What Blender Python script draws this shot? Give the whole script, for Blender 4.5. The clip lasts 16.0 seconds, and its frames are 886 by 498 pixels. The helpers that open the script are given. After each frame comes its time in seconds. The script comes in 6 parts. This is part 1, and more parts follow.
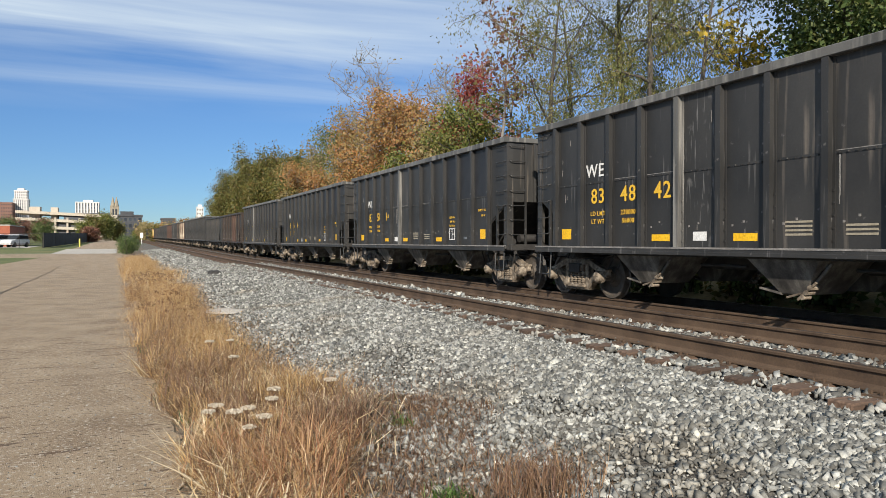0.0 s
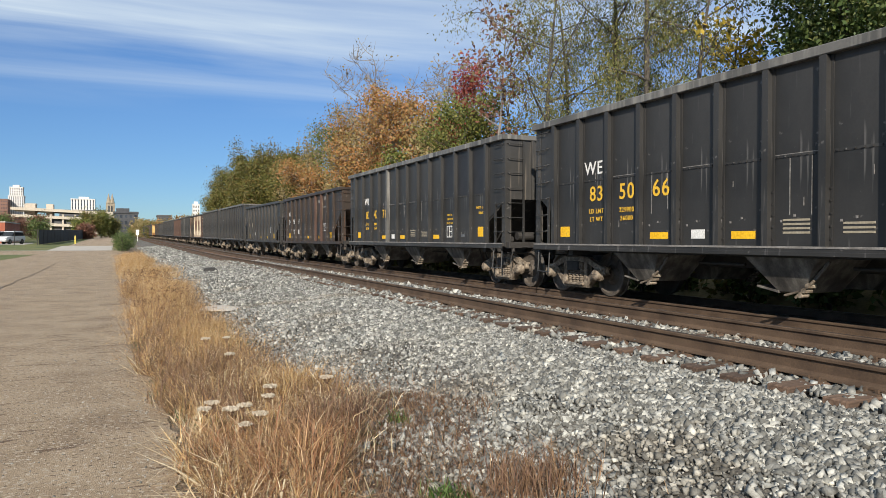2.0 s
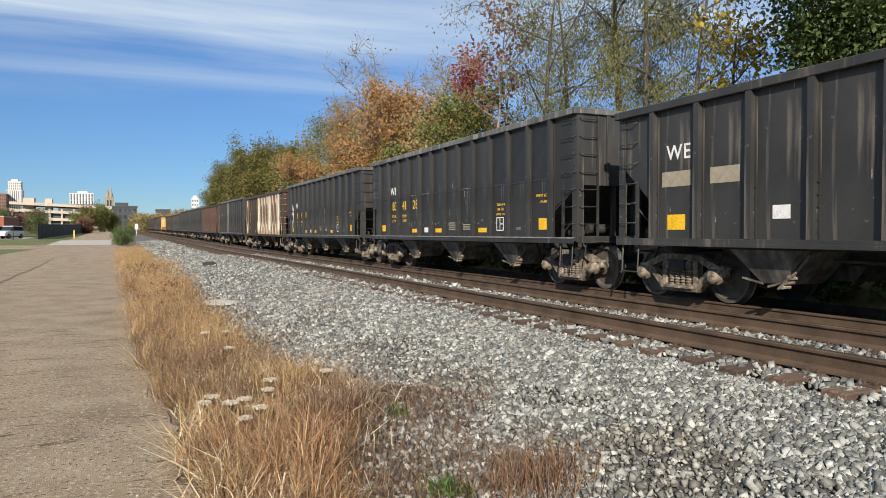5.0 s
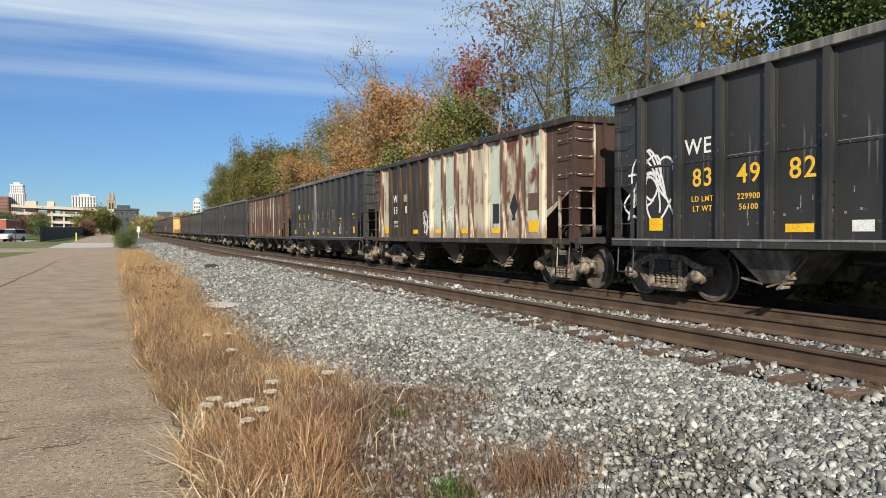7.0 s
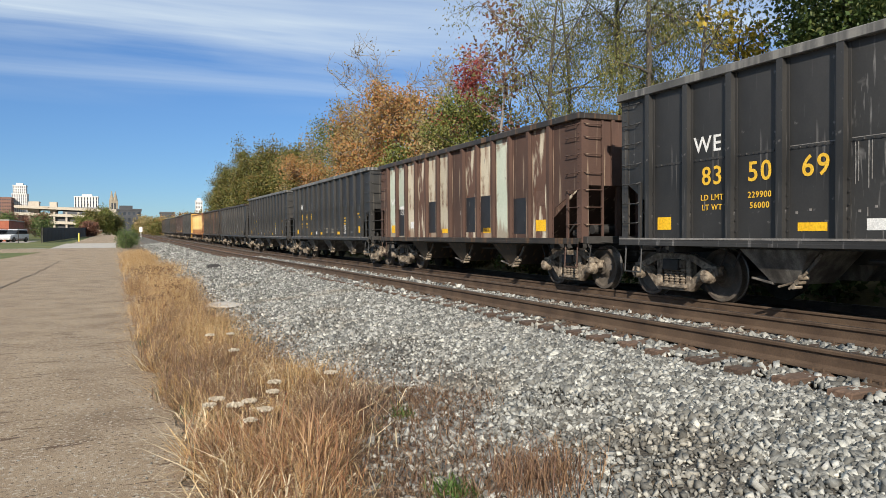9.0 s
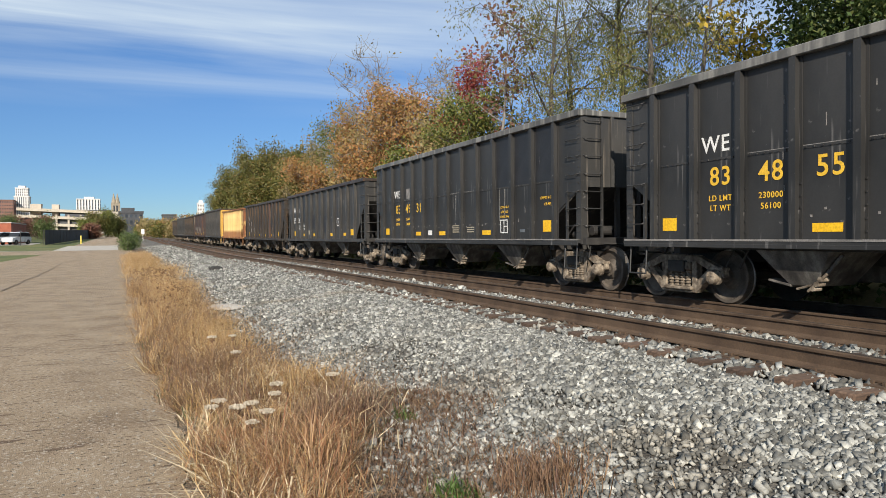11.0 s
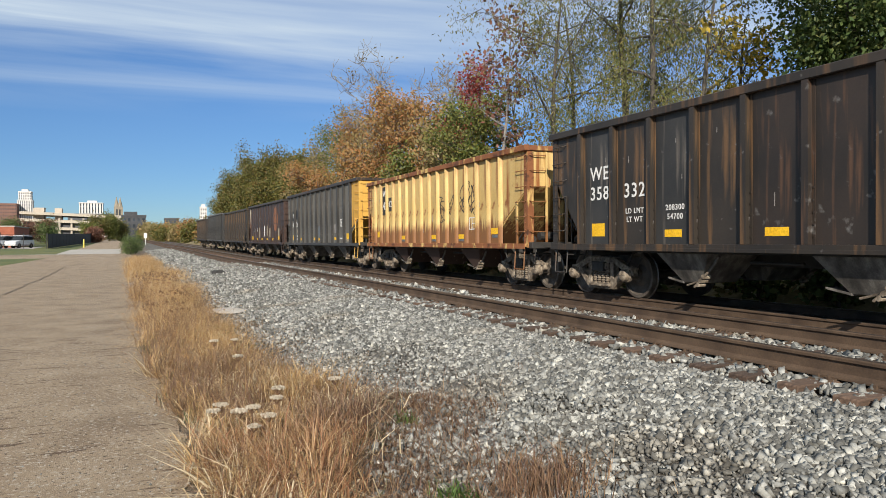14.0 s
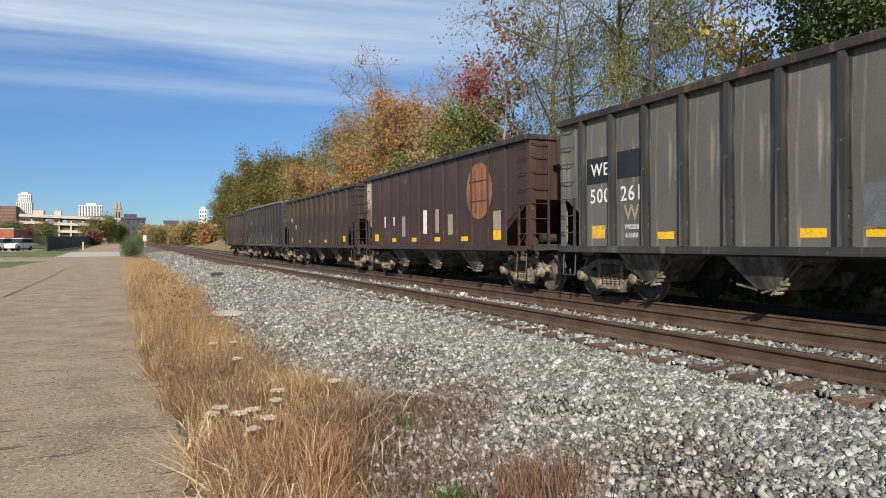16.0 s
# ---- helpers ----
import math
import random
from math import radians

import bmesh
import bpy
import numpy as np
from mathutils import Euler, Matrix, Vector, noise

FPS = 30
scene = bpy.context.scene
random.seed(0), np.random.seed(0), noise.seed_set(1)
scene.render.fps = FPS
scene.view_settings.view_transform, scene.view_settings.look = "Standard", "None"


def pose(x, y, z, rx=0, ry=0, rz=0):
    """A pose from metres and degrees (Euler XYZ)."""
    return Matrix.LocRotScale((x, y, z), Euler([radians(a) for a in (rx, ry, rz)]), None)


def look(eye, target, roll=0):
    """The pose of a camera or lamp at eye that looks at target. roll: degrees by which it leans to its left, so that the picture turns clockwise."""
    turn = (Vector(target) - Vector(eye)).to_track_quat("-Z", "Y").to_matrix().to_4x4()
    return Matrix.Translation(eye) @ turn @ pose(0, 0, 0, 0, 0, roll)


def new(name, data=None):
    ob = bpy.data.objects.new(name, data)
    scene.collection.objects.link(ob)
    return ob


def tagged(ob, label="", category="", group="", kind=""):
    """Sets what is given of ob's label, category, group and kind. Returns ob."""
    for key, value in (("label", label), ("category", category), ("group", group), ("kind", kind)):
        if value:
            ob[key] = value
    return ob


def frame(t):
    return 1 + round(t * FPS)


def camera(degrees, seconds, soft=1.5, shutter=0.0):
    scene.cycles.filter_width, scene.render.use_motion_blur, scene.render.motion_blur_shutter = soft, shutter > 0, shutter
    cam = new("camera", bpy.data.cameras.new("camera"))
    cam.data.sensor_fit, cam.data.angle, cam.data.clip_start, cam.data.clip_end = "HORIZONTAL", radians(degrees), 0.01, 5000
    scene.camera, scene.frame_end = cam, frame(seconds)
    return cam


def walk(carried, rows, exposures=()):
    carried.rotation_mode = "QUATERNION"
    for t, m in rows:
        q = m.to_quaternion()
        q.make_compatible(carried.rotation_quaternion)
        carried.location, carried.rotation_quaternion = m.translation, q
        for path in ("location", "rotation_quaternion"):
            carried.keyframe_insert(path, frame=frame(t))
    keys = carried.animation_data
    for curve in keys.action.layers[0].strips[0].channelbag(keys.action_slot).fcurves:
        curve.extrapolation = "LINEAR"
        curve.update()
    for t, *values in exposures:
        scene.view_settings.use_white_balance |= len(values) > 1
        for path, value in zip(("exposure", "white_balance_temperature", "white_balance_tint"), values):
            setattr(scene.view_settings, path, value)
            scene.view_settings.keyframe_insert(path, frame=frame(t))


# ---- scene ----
# World: y runs along the track away from the camera, x to the right, the path lies at z = 0.
EYE = Vector((0, 0, 1.55))
TURNS = [  # seconds, degrees right of the track, degrees down, lean to the left
    (0, 23.694, 0.596, -0.006), (0.5, 23.828, 0.625, -0.027), (1, 23.917, 0.636, -0.030), (1.5, 23.979, 0.694, 0.000),
    (2, 23.976, 0.801, 0.085), (2.5, 23.970, 0.961, 0.128), (3, 23.978, 1.152, 0.153), (3.5, 24.011, 1.294, 0.156),
    (4, 24.031, 1.358, 0.107), (6.5, 23.967, 1.200, -0.217), (7, 23.898, 1.194, -0.232), (7.5, 23.838, 1.192, -0.263),
    (8, 23.779, 1.210, -0.306), (8.5, 23.752, 1.216, -0.351), (9, 23.734, 1.220, -0.348), (11.5, 23.555, 1.007, -0.493),
    (12, 23.484, 0.904, -0.463), (12.5, 23.418, 0.825, -0.429), (13, 23.396, 0.791, -0.358), (13.5, 23.411, 0.768, -0.341),
    (14, 23.424, 0.741, -0.379), (14.5, 23.445, 0.666, -0.382), (15, 23.443, 0.560, -0.430), (15.5, 23.453, 0.520, -0.446),
    (16, 23.462, 0.559, -0.427)]


def aim(turn, down, lean):
    a, b = radians(turn), radians(down)
    way = Vector((math.sin(a) * math.cos(b), math.cos(a) * math.cos(b), -math.sin(b)))
    return look(EYE, EYE + 10 * way, lean)


cam = camera(64.19, 16.0, soft=0.6)
walk(cam, [(t, aim(a, b, c)) for t, a, b, c in TURNS], [(0, 0.5), (12.5, 0.5), (14, 0.43), (14.5, 0.36), (15.5, 0.38), (16, 0.46)])

# ---- light ----
SUN_FROM = Vector((-0.45, -0.78, 0.46)).normalized()
sun = new("sun", bpy.data.lights.new("sun", "SUN"))
sun.data.energy, sun.data.angle, sun.data.color = 5.0, radians(0.5), (1.0, 0.92, 0.80)
sun.matrix_world = look((0, 0, 50), Vector((0, 0, 50)) - SUN_FROM)

world = bpy.data.worlds.new("world")
scene.world = world
world.use_nodes = True


def build_sky():
    nt = world.node_tree
    nt.nodes.clear()
    out = nt.nodes.new("ShaderNodeOutputWorld")
    bg = nt.nodes.new("ShaderNodeBackground")
    bg.inputs["Strength"].default_value = 0.071
    sky = nt.nodes.new("ShaderNodeTexSky")
    sky.sky_type, sky.sun_disc = "NISHITA", False
    sky.sun_elevation = math.asin(SUN_FROM.z)
    sky.sun_rotation = math.atan2(SUN_FROM.x, SUN_FROM.y)
    sky.altitude, sky.air_density, sky.dust_density, sky.ozone_density = 1500, 1.0, 0.0, 3.0
    # thin cirrus, drawn out along one direction, all over the sky
    co = nt.nodes.new("ShaderNodeTexCoord")
    sep = nt.nodes.new("ShaderNodeSeparateXYZ")
    nt.links.new(co.outputs["Generated"], sep.inputs[0])
    up = nt.nodes.new("ShaderNodeMath")
    up.operation = "MAXIMUM"
    up.inputs[1].default_value = 0.06
    nt.links.new(sep.outputs["Z"], up.inputs[0])
    div = nt.nodes.new("ShaderNodeVectorMath")
    div.operation = "DIVIDE"
    nt.links.new(co.outputs["Generated"], div.inputs[0])
    nt.links.new(up.outputs[0], div.inputs[1])
    mp = nt.nodes.new("ShaderNodeMapping")
    mp.inputs["Rotation"].default_value = (0, 0, radians(CIRRUS[0]))
    mp.inputs["Location"].default_value = CIRRUS[1]
    mp.inputs["Scale"].default_value = CIRRUS[2]
    nt.links.new(div.outputs[0], mp.inputs["Vector"])
    no = nt.nodes.new("ShaderNodeTexNoise")
    no.inputs["Scale"].default_value, no.inputs["Detail"].default_value = 1.0, 9
    no.inputs["Roughness"].default_value, no.inputs["Distortion"].default_value = 0.52, 0.5
    nt.links.new(mp.outputs[0], no.inputs["Vector"])
    rp = nt.nodes.new("ShaderNodeValToRGB")
    rp.color_ramp.elements[0].position, rp.color_ramp.elements[1].position = CIRRUS[3]
    nt.links.new(no.outputs["Fac"], rp.inputs[0])
    fade = nt.nodes.new("ShaderNodeMapRange")
    fade.inputs["From Min"].default_value, fade.inputs["From Max"].default_value = 0.16, 0.27
    nt.links.new(sep.outputs["Z"], fade.inputs["Value"])
    mul = nt.nodes.new("ShaderNodeMath")
    mul.operation = "MULTIPLY"
    nt.links.new(rp.outputs["Color"], mul.inputs[0])
    nt.links.new(fade.outputs[0], mul.inputs[1])
    mix = nt.nodes.new("ShaderNodeMix")
    mix.data_type = "RGBA"
    nt.links.new(mul.outputs[0], mix.inputs["Factor"])
    low = nt.nodes.new("ShaderNodeMapRange")
    low.inputs["From Max"].default_value, low.inputs["To Min"].default_value, low.inputs["To Max"].default_value = 0.30, 0.66, 1.0
    nt.links.new(sep.outputs["Z"], low.inputs["Value"])
    clear = nt.nodes.new("ShaderNodeVectorMath")
    clear.operation = "SCALE"
    nt.links.new(sky.outputs["Color"], clear.inputs[0])
    nt.links.new(low.outputs[0], clear.inputs["Scale"])
    tint = nt.nodes.new("ShaderNodeVectorMath")
    tint.operation = "MULTIPLY"
    tint.inputs[1].default_value = (0.70, 0.92, 1.16)
    nt.links.new(clear.outputs[0], tint.inputs[0])
    nt.links.new(tint.outputs[0], mix.inputs["A"])
    mix.inputs["B"].default_value = (7.0, 8.1, 9.0, 1)
    nt.links.new(mix.outputs["Result"], bg.inputs["Color"])
    nt.links.new(bg.outputs[0], out.inputs[0])


CIRRUS = (20, (0.3, 0.0, 0), (0.20, 0.80, 1), (0.36, 0.63))
build_sky()


# ---- materials ----
DEPTH = 0.82  # share of each base colour below that the strong low sun leaves room for


def rgba(c):
    return (c[0] * DEPTH, c[1] * DEPTH, c[2] * DEPTH, 1)


def shaded(name, stops, rough=0.8, metal=0.0, scale=4.0, stretch=(1, 1, 1), fine=40.0, bump=0.25, depth=0.01,
           streak=None, spots=None, speckle=None, per="", spread=0.15, coords="Object", foot=None, skew=1.0, grit=0.5):
    """A surface with colour variation at two scales. stops: colours from low to high of the coarse noise.
    streak: (colour, stretch, low, high); spots: (colour, scale, low, high); per: 'object' or 'island' brightness change."""
    m = bpy.data.materials.new(name)
    m.use_nodes = True
    nt = m.node_tree
    n, link = nt.nodes, nt.links.new
    bs = n["Principled BSDF"]
    bs.inputs["Roughness"].default_value, bs.inputs["Metallic"].default_value = rough, metal
    co = n.new("ShaderNodeTexCoord")

    def noise_at(sc, st=(1, 1, 1), detail=4, shift=0.0):
        mp = n.new("ShaderNodeMapping")
        mp.inputs["Scale"].default_value = st
        mp.inputs["Location"].default_value = (shift, shift * 0.7, shift * 1.3)
        link(co.outputs[coords], mp.inputs["Vector"])
        t = n.new("ShaderNodeTexNoise")
        t.inputs["Scale"].default_value, t.inputs["Detail"].default_value = sc, detail
        link(mp.outputs[0], t.inputs["Vector"])
        return t.outputs["Fac"]

    def over(fac, a, colour):
        x = n.new("ShaderNodeMix")
        x.data_type = "RGBA"
        link(fac, x.inputs["Factor"])
        link(a, x.inputs["A"])
        x.inputs["B"].default_value = rgba(colour)
        return x.outputs["Result"]

    def ramp(fac, low, high):
        r = n.new("ShaderNodeMapRange")
        r.inputs["From Min"].default_value, r.inputs["From Max"].default_value = low, high
        link(fac, r.inputs["Value"])
        return r.outputs[0]

    r = n.new("ShaderNodeValToRGB")
    link(noise_at(scale, stretch, 6), r.inputs[0])
    el = r.color_ramp.elements
    while len(el) < len(stops):
        el.new(0.5)
    for i, c in enumerate(stops):
        el[i].position = 0.3 + 0.4 * i / max(1, len(stops) - 1)
        el[i].color = rgba(c)
    col = r.outputs["Color"]
    if streak:
        col = over(ramp(noise_at(1.0, streak[1], 5, 3.1), streak[2], streak[3]), col, streak[0])
    if spots:
        col = over(ramp(noise_at(spots[1], (1, 1, 1), 5, 7.7), spots[2], spots[3]), col, spots[0])
    if speckle:
        col = over(ramp(noise_at(speckle[1], (1, 1, 1), 4, 12.3), speckle[2], speckle[3]), col, speckle[0])
    if foot:  # (colour, height, raggedness, strength): an old stain with a ragged upper edge
        sp = n.new("ShaderNodeSeparateXYZ")
        link(co.outputs[coords], sp.inputs[0])
        k = n.new("ShaderNodeMath")
        k.operation, k.inputs[1].default_value = "MULTIPLY_ADD", foot[2]
        link(noise_at(1.0, (14, 7, 0.5), 6, 5.5), k.inputs[0])
        link(sp.outputs["Z"], k.inputs[2])
        mr = n.new("ShaderNodeMapRange")
        mr.inputs["From Min"].default_value, mr.inputs["From Max"].default_value = foot[1] + 0.12 + foot[2] / 2, foot[1] - 0.12 + foot[2] / 2
        mr.inputs["To Max"].default_value = foot[3]
        link(k.outputs[0], mr.inputs["Value"])
        col = over(mr.outputs[0], col, foot[0])
    grain = noise_at(fine, (1, 1, 1), 3, 1.3)
    vary = ramp(grain, 0.25, 0.75)
    val = n.new("ShaderNodeHueSaturation")
    g = n.new("ShaderNodeMath")
    g.operation, g.inputs[1].default_value, g.inputs[2].default_value = "MULTIPLY_ADD", grit, 1 - grit / 2
    link(vary, g.inputs[0])
    value = g.outputs[0]
    if per:
        src = n.new("ShaderNodeObjectInfo").outputs["Random"] if per == "object" else n.new("ShaderNodeNewGeometry").outputs["Random Per Island"]
        k = n.new("ShaderNodeMath")
        k.operation, k.inputs[1].default_value, k.inputs[2].default_value = "MULTIPLY_ADD", 2 * spread, 1 - spread
        if skew != 1.0:
            pw = n.new("ShaderNodeMath")
            pw.operation, pw.inputs[1].default_value = "POWER", skew
            link(src, pw.inputs[0])
            src = pw.outputs[0]
        link(src, k.inputs[0])
        j = n.new("ShaderNodeMath")
        j.operation = "MULTIPLY"
        link(k.outputs[0], j.inputs[0])
        link(value, j.inputs[1])
        value = j.outputs[0]
    link(value, val.inputs["Value"])
    link(col, val.inputs["Color"])
    link(val.outputs["Color"], bs.inputs["Base Color"])
    if bump:
        b = n.new("ShaderNodeBump")
        b.inputs["Strength"].default_value, b.inputs["Distance"].default_value = bump, depth
        link(grain, b.inputs["Height"])
        link(b.outputs[0], bs.inputs["Normal"])
    return m


def leafy(name, stops, passing=0.25):
    """Leaves: a colour for each leaf out of the stops, a little light let through."""
    m = bpy.data.materials.new(name)
    m.use_nodes = True
    n, link = m.node_tree.nodes, m.node_tree.links.new
    bs = n["Principled BSDF"]
    bs.inputs["Roughness"].default_value = 0.6
    geo = n.new("ShaderNodeNewGeometry")
    r = n.new("ShaderNodeValToRGB")
    el = r.color_ramp.elements
    while len(el) < len(stops):
        el.new(0.5)
    for i, c in enumerate(stops):
        el[i].position = i / max(1, len(stops) - 1)
        el[i].color = rgba(c)
    link(geo.outputs["Random Per Island"], r.inputs[0])
    link(r.outputs["Color"], bs.inputs["Base Color"])
    tr = n.new("ShaderNodeBsdfTranslucent")
    link(r.outputs["Color"], tr.inputs["Color"])
    mx = n.new("ShaderNodeMixShader")
    mx.inputs[0].default_value = passing
    link(bs.outputs[0], mx.inputs[1])
    link(tr.outputs[0], mx.inputs[2])
    link(mx.outputs[0], n["Material Output"].inputs["Surface"])
    return m


M = {}
M["asphalt"] = shaded("worn tan asphalt", [(0.27, 0.19, 0.118), (0.36, 0.265, 0.17), (0.43, 0.325, 0.215)], 0.92, scale=1.3, fine=110, bump=1.0, depth=0.02, grit=0.8,
                      streak=((0.15, 0.092, 0.052), (1.6, 11.0, 1), 0.61, 0.66), spots=((0.52, 0.44, 0.34), 32, 0.57, 0.62), speckle=((0.13, 0.09, 0.055), 26, 0.60, 0.65))
M["soil"] = shaded("dry soil and litter", [(0.10, 0.078, 0.052), (0.165, 0.128, 0.088), (0.23, 0.18, 0.125)], 0.95, scale=3.5, fine=60, bump=1.0, depth=0.03, spots=((0.40, 0.33, 0.24), 40, 0.58, 0.64), speckle=((0.07, 0.048, 0.03), 30, 0.58, 0.64))
M["lawn"] = shaded("mown grass", [(0.07, 0.095, 0.02), (0.115, 0.135, 0.03), (0.19, 0.165, 0.05)], 0.95, scale=0.4, fine=8, bump=0.5, depth=0.03)
M["bank"] = shaded("dry grassy bank", [(0.12, 0.10, 0.05), (0.24, 0.19, 0.09), (0.33, 0.26, 0.13)], 0.95, scale=0.7, fine=9, bump=0.6, depth=0.05)
M["ballast"] = shaded("crushed stone bed", [(0.065, 0.056, 0.045), (0.115, 0.102, 0.084), (0.17, 0.152, 0.128)], 0.9, scale=3.0, fine=45, bump=1.0, depth=0.03, grit=0.9,
                      spots=((0.34, 0.32, 0.28), 40, 0.60, 0.66))
M["stone"] = shaded("crushed grey stone", [(0.17, 0.16, 0.135), (0.285, 0.285, 0.265), (0.44, 0.425, 0.37)], 0.85, scale=9, fine=90, bump=0.35, depth=0.004, spots=((0.24, 0.21, 0.165), 0.7, 0.56, 0.74), per="island", spread=0.64, skew=1.6)
M["stone_single"] = shaded("crushed grey stone piece", [(0.17, 0.16, 0.135), (0.285, 0.285, 0.265), (0.44, 0.425, 0.37)], 0.85, scale=9, fine=90, bump=0.35, depth=0.004, spots=((0.24, 0.21, 0.165), 0.7, 0.56, 0.74), per="object", spread=0.64, skew=1.6)
M["rail"] = shaded("rusty rail steel", [(0.060, 0.036, 0.022), (0.098, 0.061, 0.037), (0.13, 0.084, 0.052)], 0.8, 0.1, scale=3, fine=60, bump=0.2, depth=0.003)
M["railhead"] = shaded("worn rail head", [(0.10, 0.075, 0.06), (0.15, 0.12, 0.10)], 0.45, 0.7, scale=3, stretch=(8, 0.4, 8), fine=30, bump=0.05, depth=0.002)
M["tie"] = shaded("weathered timber tie", [(0.05, 0.032, 0.022), (0.105, 0.063, 0.041), (0.17, 0.11, 0.075)], 0.9, scale=3, stretch=(0.6, 8, 8), fine=30, bump=0.5, depth=0.008, per="object", spread=0.35)
M["concrete"] = shaded("pale concrete", [(0.42, 0.38, 0.33), (0.52, 0.48, 0.42)], 0.9, scale=1.2, fine=40, bump=0.2)
M["truck"] = shaded("dusty cast steel", [(0.065, 0.048, 0.034), (0.19, 0.15, 0.11), (0.40, 0.33, 0.25)], 0.8, 0.05, scale=9, fine=40, bump=0.35, depth=0.008)
M["wheel"] = shaded("dusty wheel steel", [(0.065, 0.052, 0.042), (0.135, 0.112, 0.09)], 0.75, 0.1, scale=5, fine=50, bump=0.1)
M["tread"] = shaded("worn wheel tread", [(0.13, 0.115, 0.10), (0.26, 0.235, 0.21)], 0.45, 0.6, scale=5, fine=50, bump=0.02)
M["chute"] = shaded("dusty hopper plate", [(0.045, 0.04, 0.035), (0.11, 0.098, 0.085), (0.25, 0.23, 0.20)], 0.75, 0.05, scale=2.5, stretch=(2, 2, 0.7), fine=40, bump=0.15, depth=0.005)
M["dark_iron"] = shaded("dark grimy iron", [(0.022, 0.02, 0.019), (0.05, 0.046, 0.042)], 0.7, 0.1, scale=5, fine=40, bump=0.2)
M["yellow"] = shaded("yellow reflective sheet", [(0.86, 0.47, 0.010), (0.98, 0.58, 0.02)], 0.45, scale=4, fine=30, bump=0.02)
M["white_paint"] = shaded("white stencil paint", [(0.72, 0.71, 0.68), (0.90, 0.89, 0.86)], 0.6, scale=8, fine=60, bump=0.05)
M["yellow_paint"] = shaded("yellow stencil paint", [(0.78, 0.46, 0.03), (0.90, 0.55, 0.05)], 0.6, scale=8, fine=60, bump=0.05)
M["dim_paint"] = shaded("faded cream stencil paint", [(0.30, 0.26, 0.19), (0.40, 0.35, 0.26)], 0.7, scale=8, fine=60, bump=0.05)
M["black_patch"] = shaded("fresh dark paint", [(0.012, 0.0125, 0.015), (0.022, 0.0225, 0.026)], 0.5, scale=3, fine=20, bump=0.02)


def coat(name, base, worn, rust=None, amount=0.62, dust=(0.20, 0.19, 0.18), rough=0.5, soft=0.12, foot=None, run=(9, 5.5, 0.45), blot=(7, 0.68, 0.80)):
    """Weathered car paint: two tones, streaks running down, scuffs."""
    return shaded(name, [base, tuple((a + b) / 2 for a, b in zip(base, worn)), worn], rough, scale=1.1, stretch=(1, 1, 0.6), fine=35, bump=0.06, depth=0.004,
                  streak=(rust or dust, run, amount, amount + soft), spots=(dust, *blot), per="object", spread=0.12, foot=foot, grit=0.2)


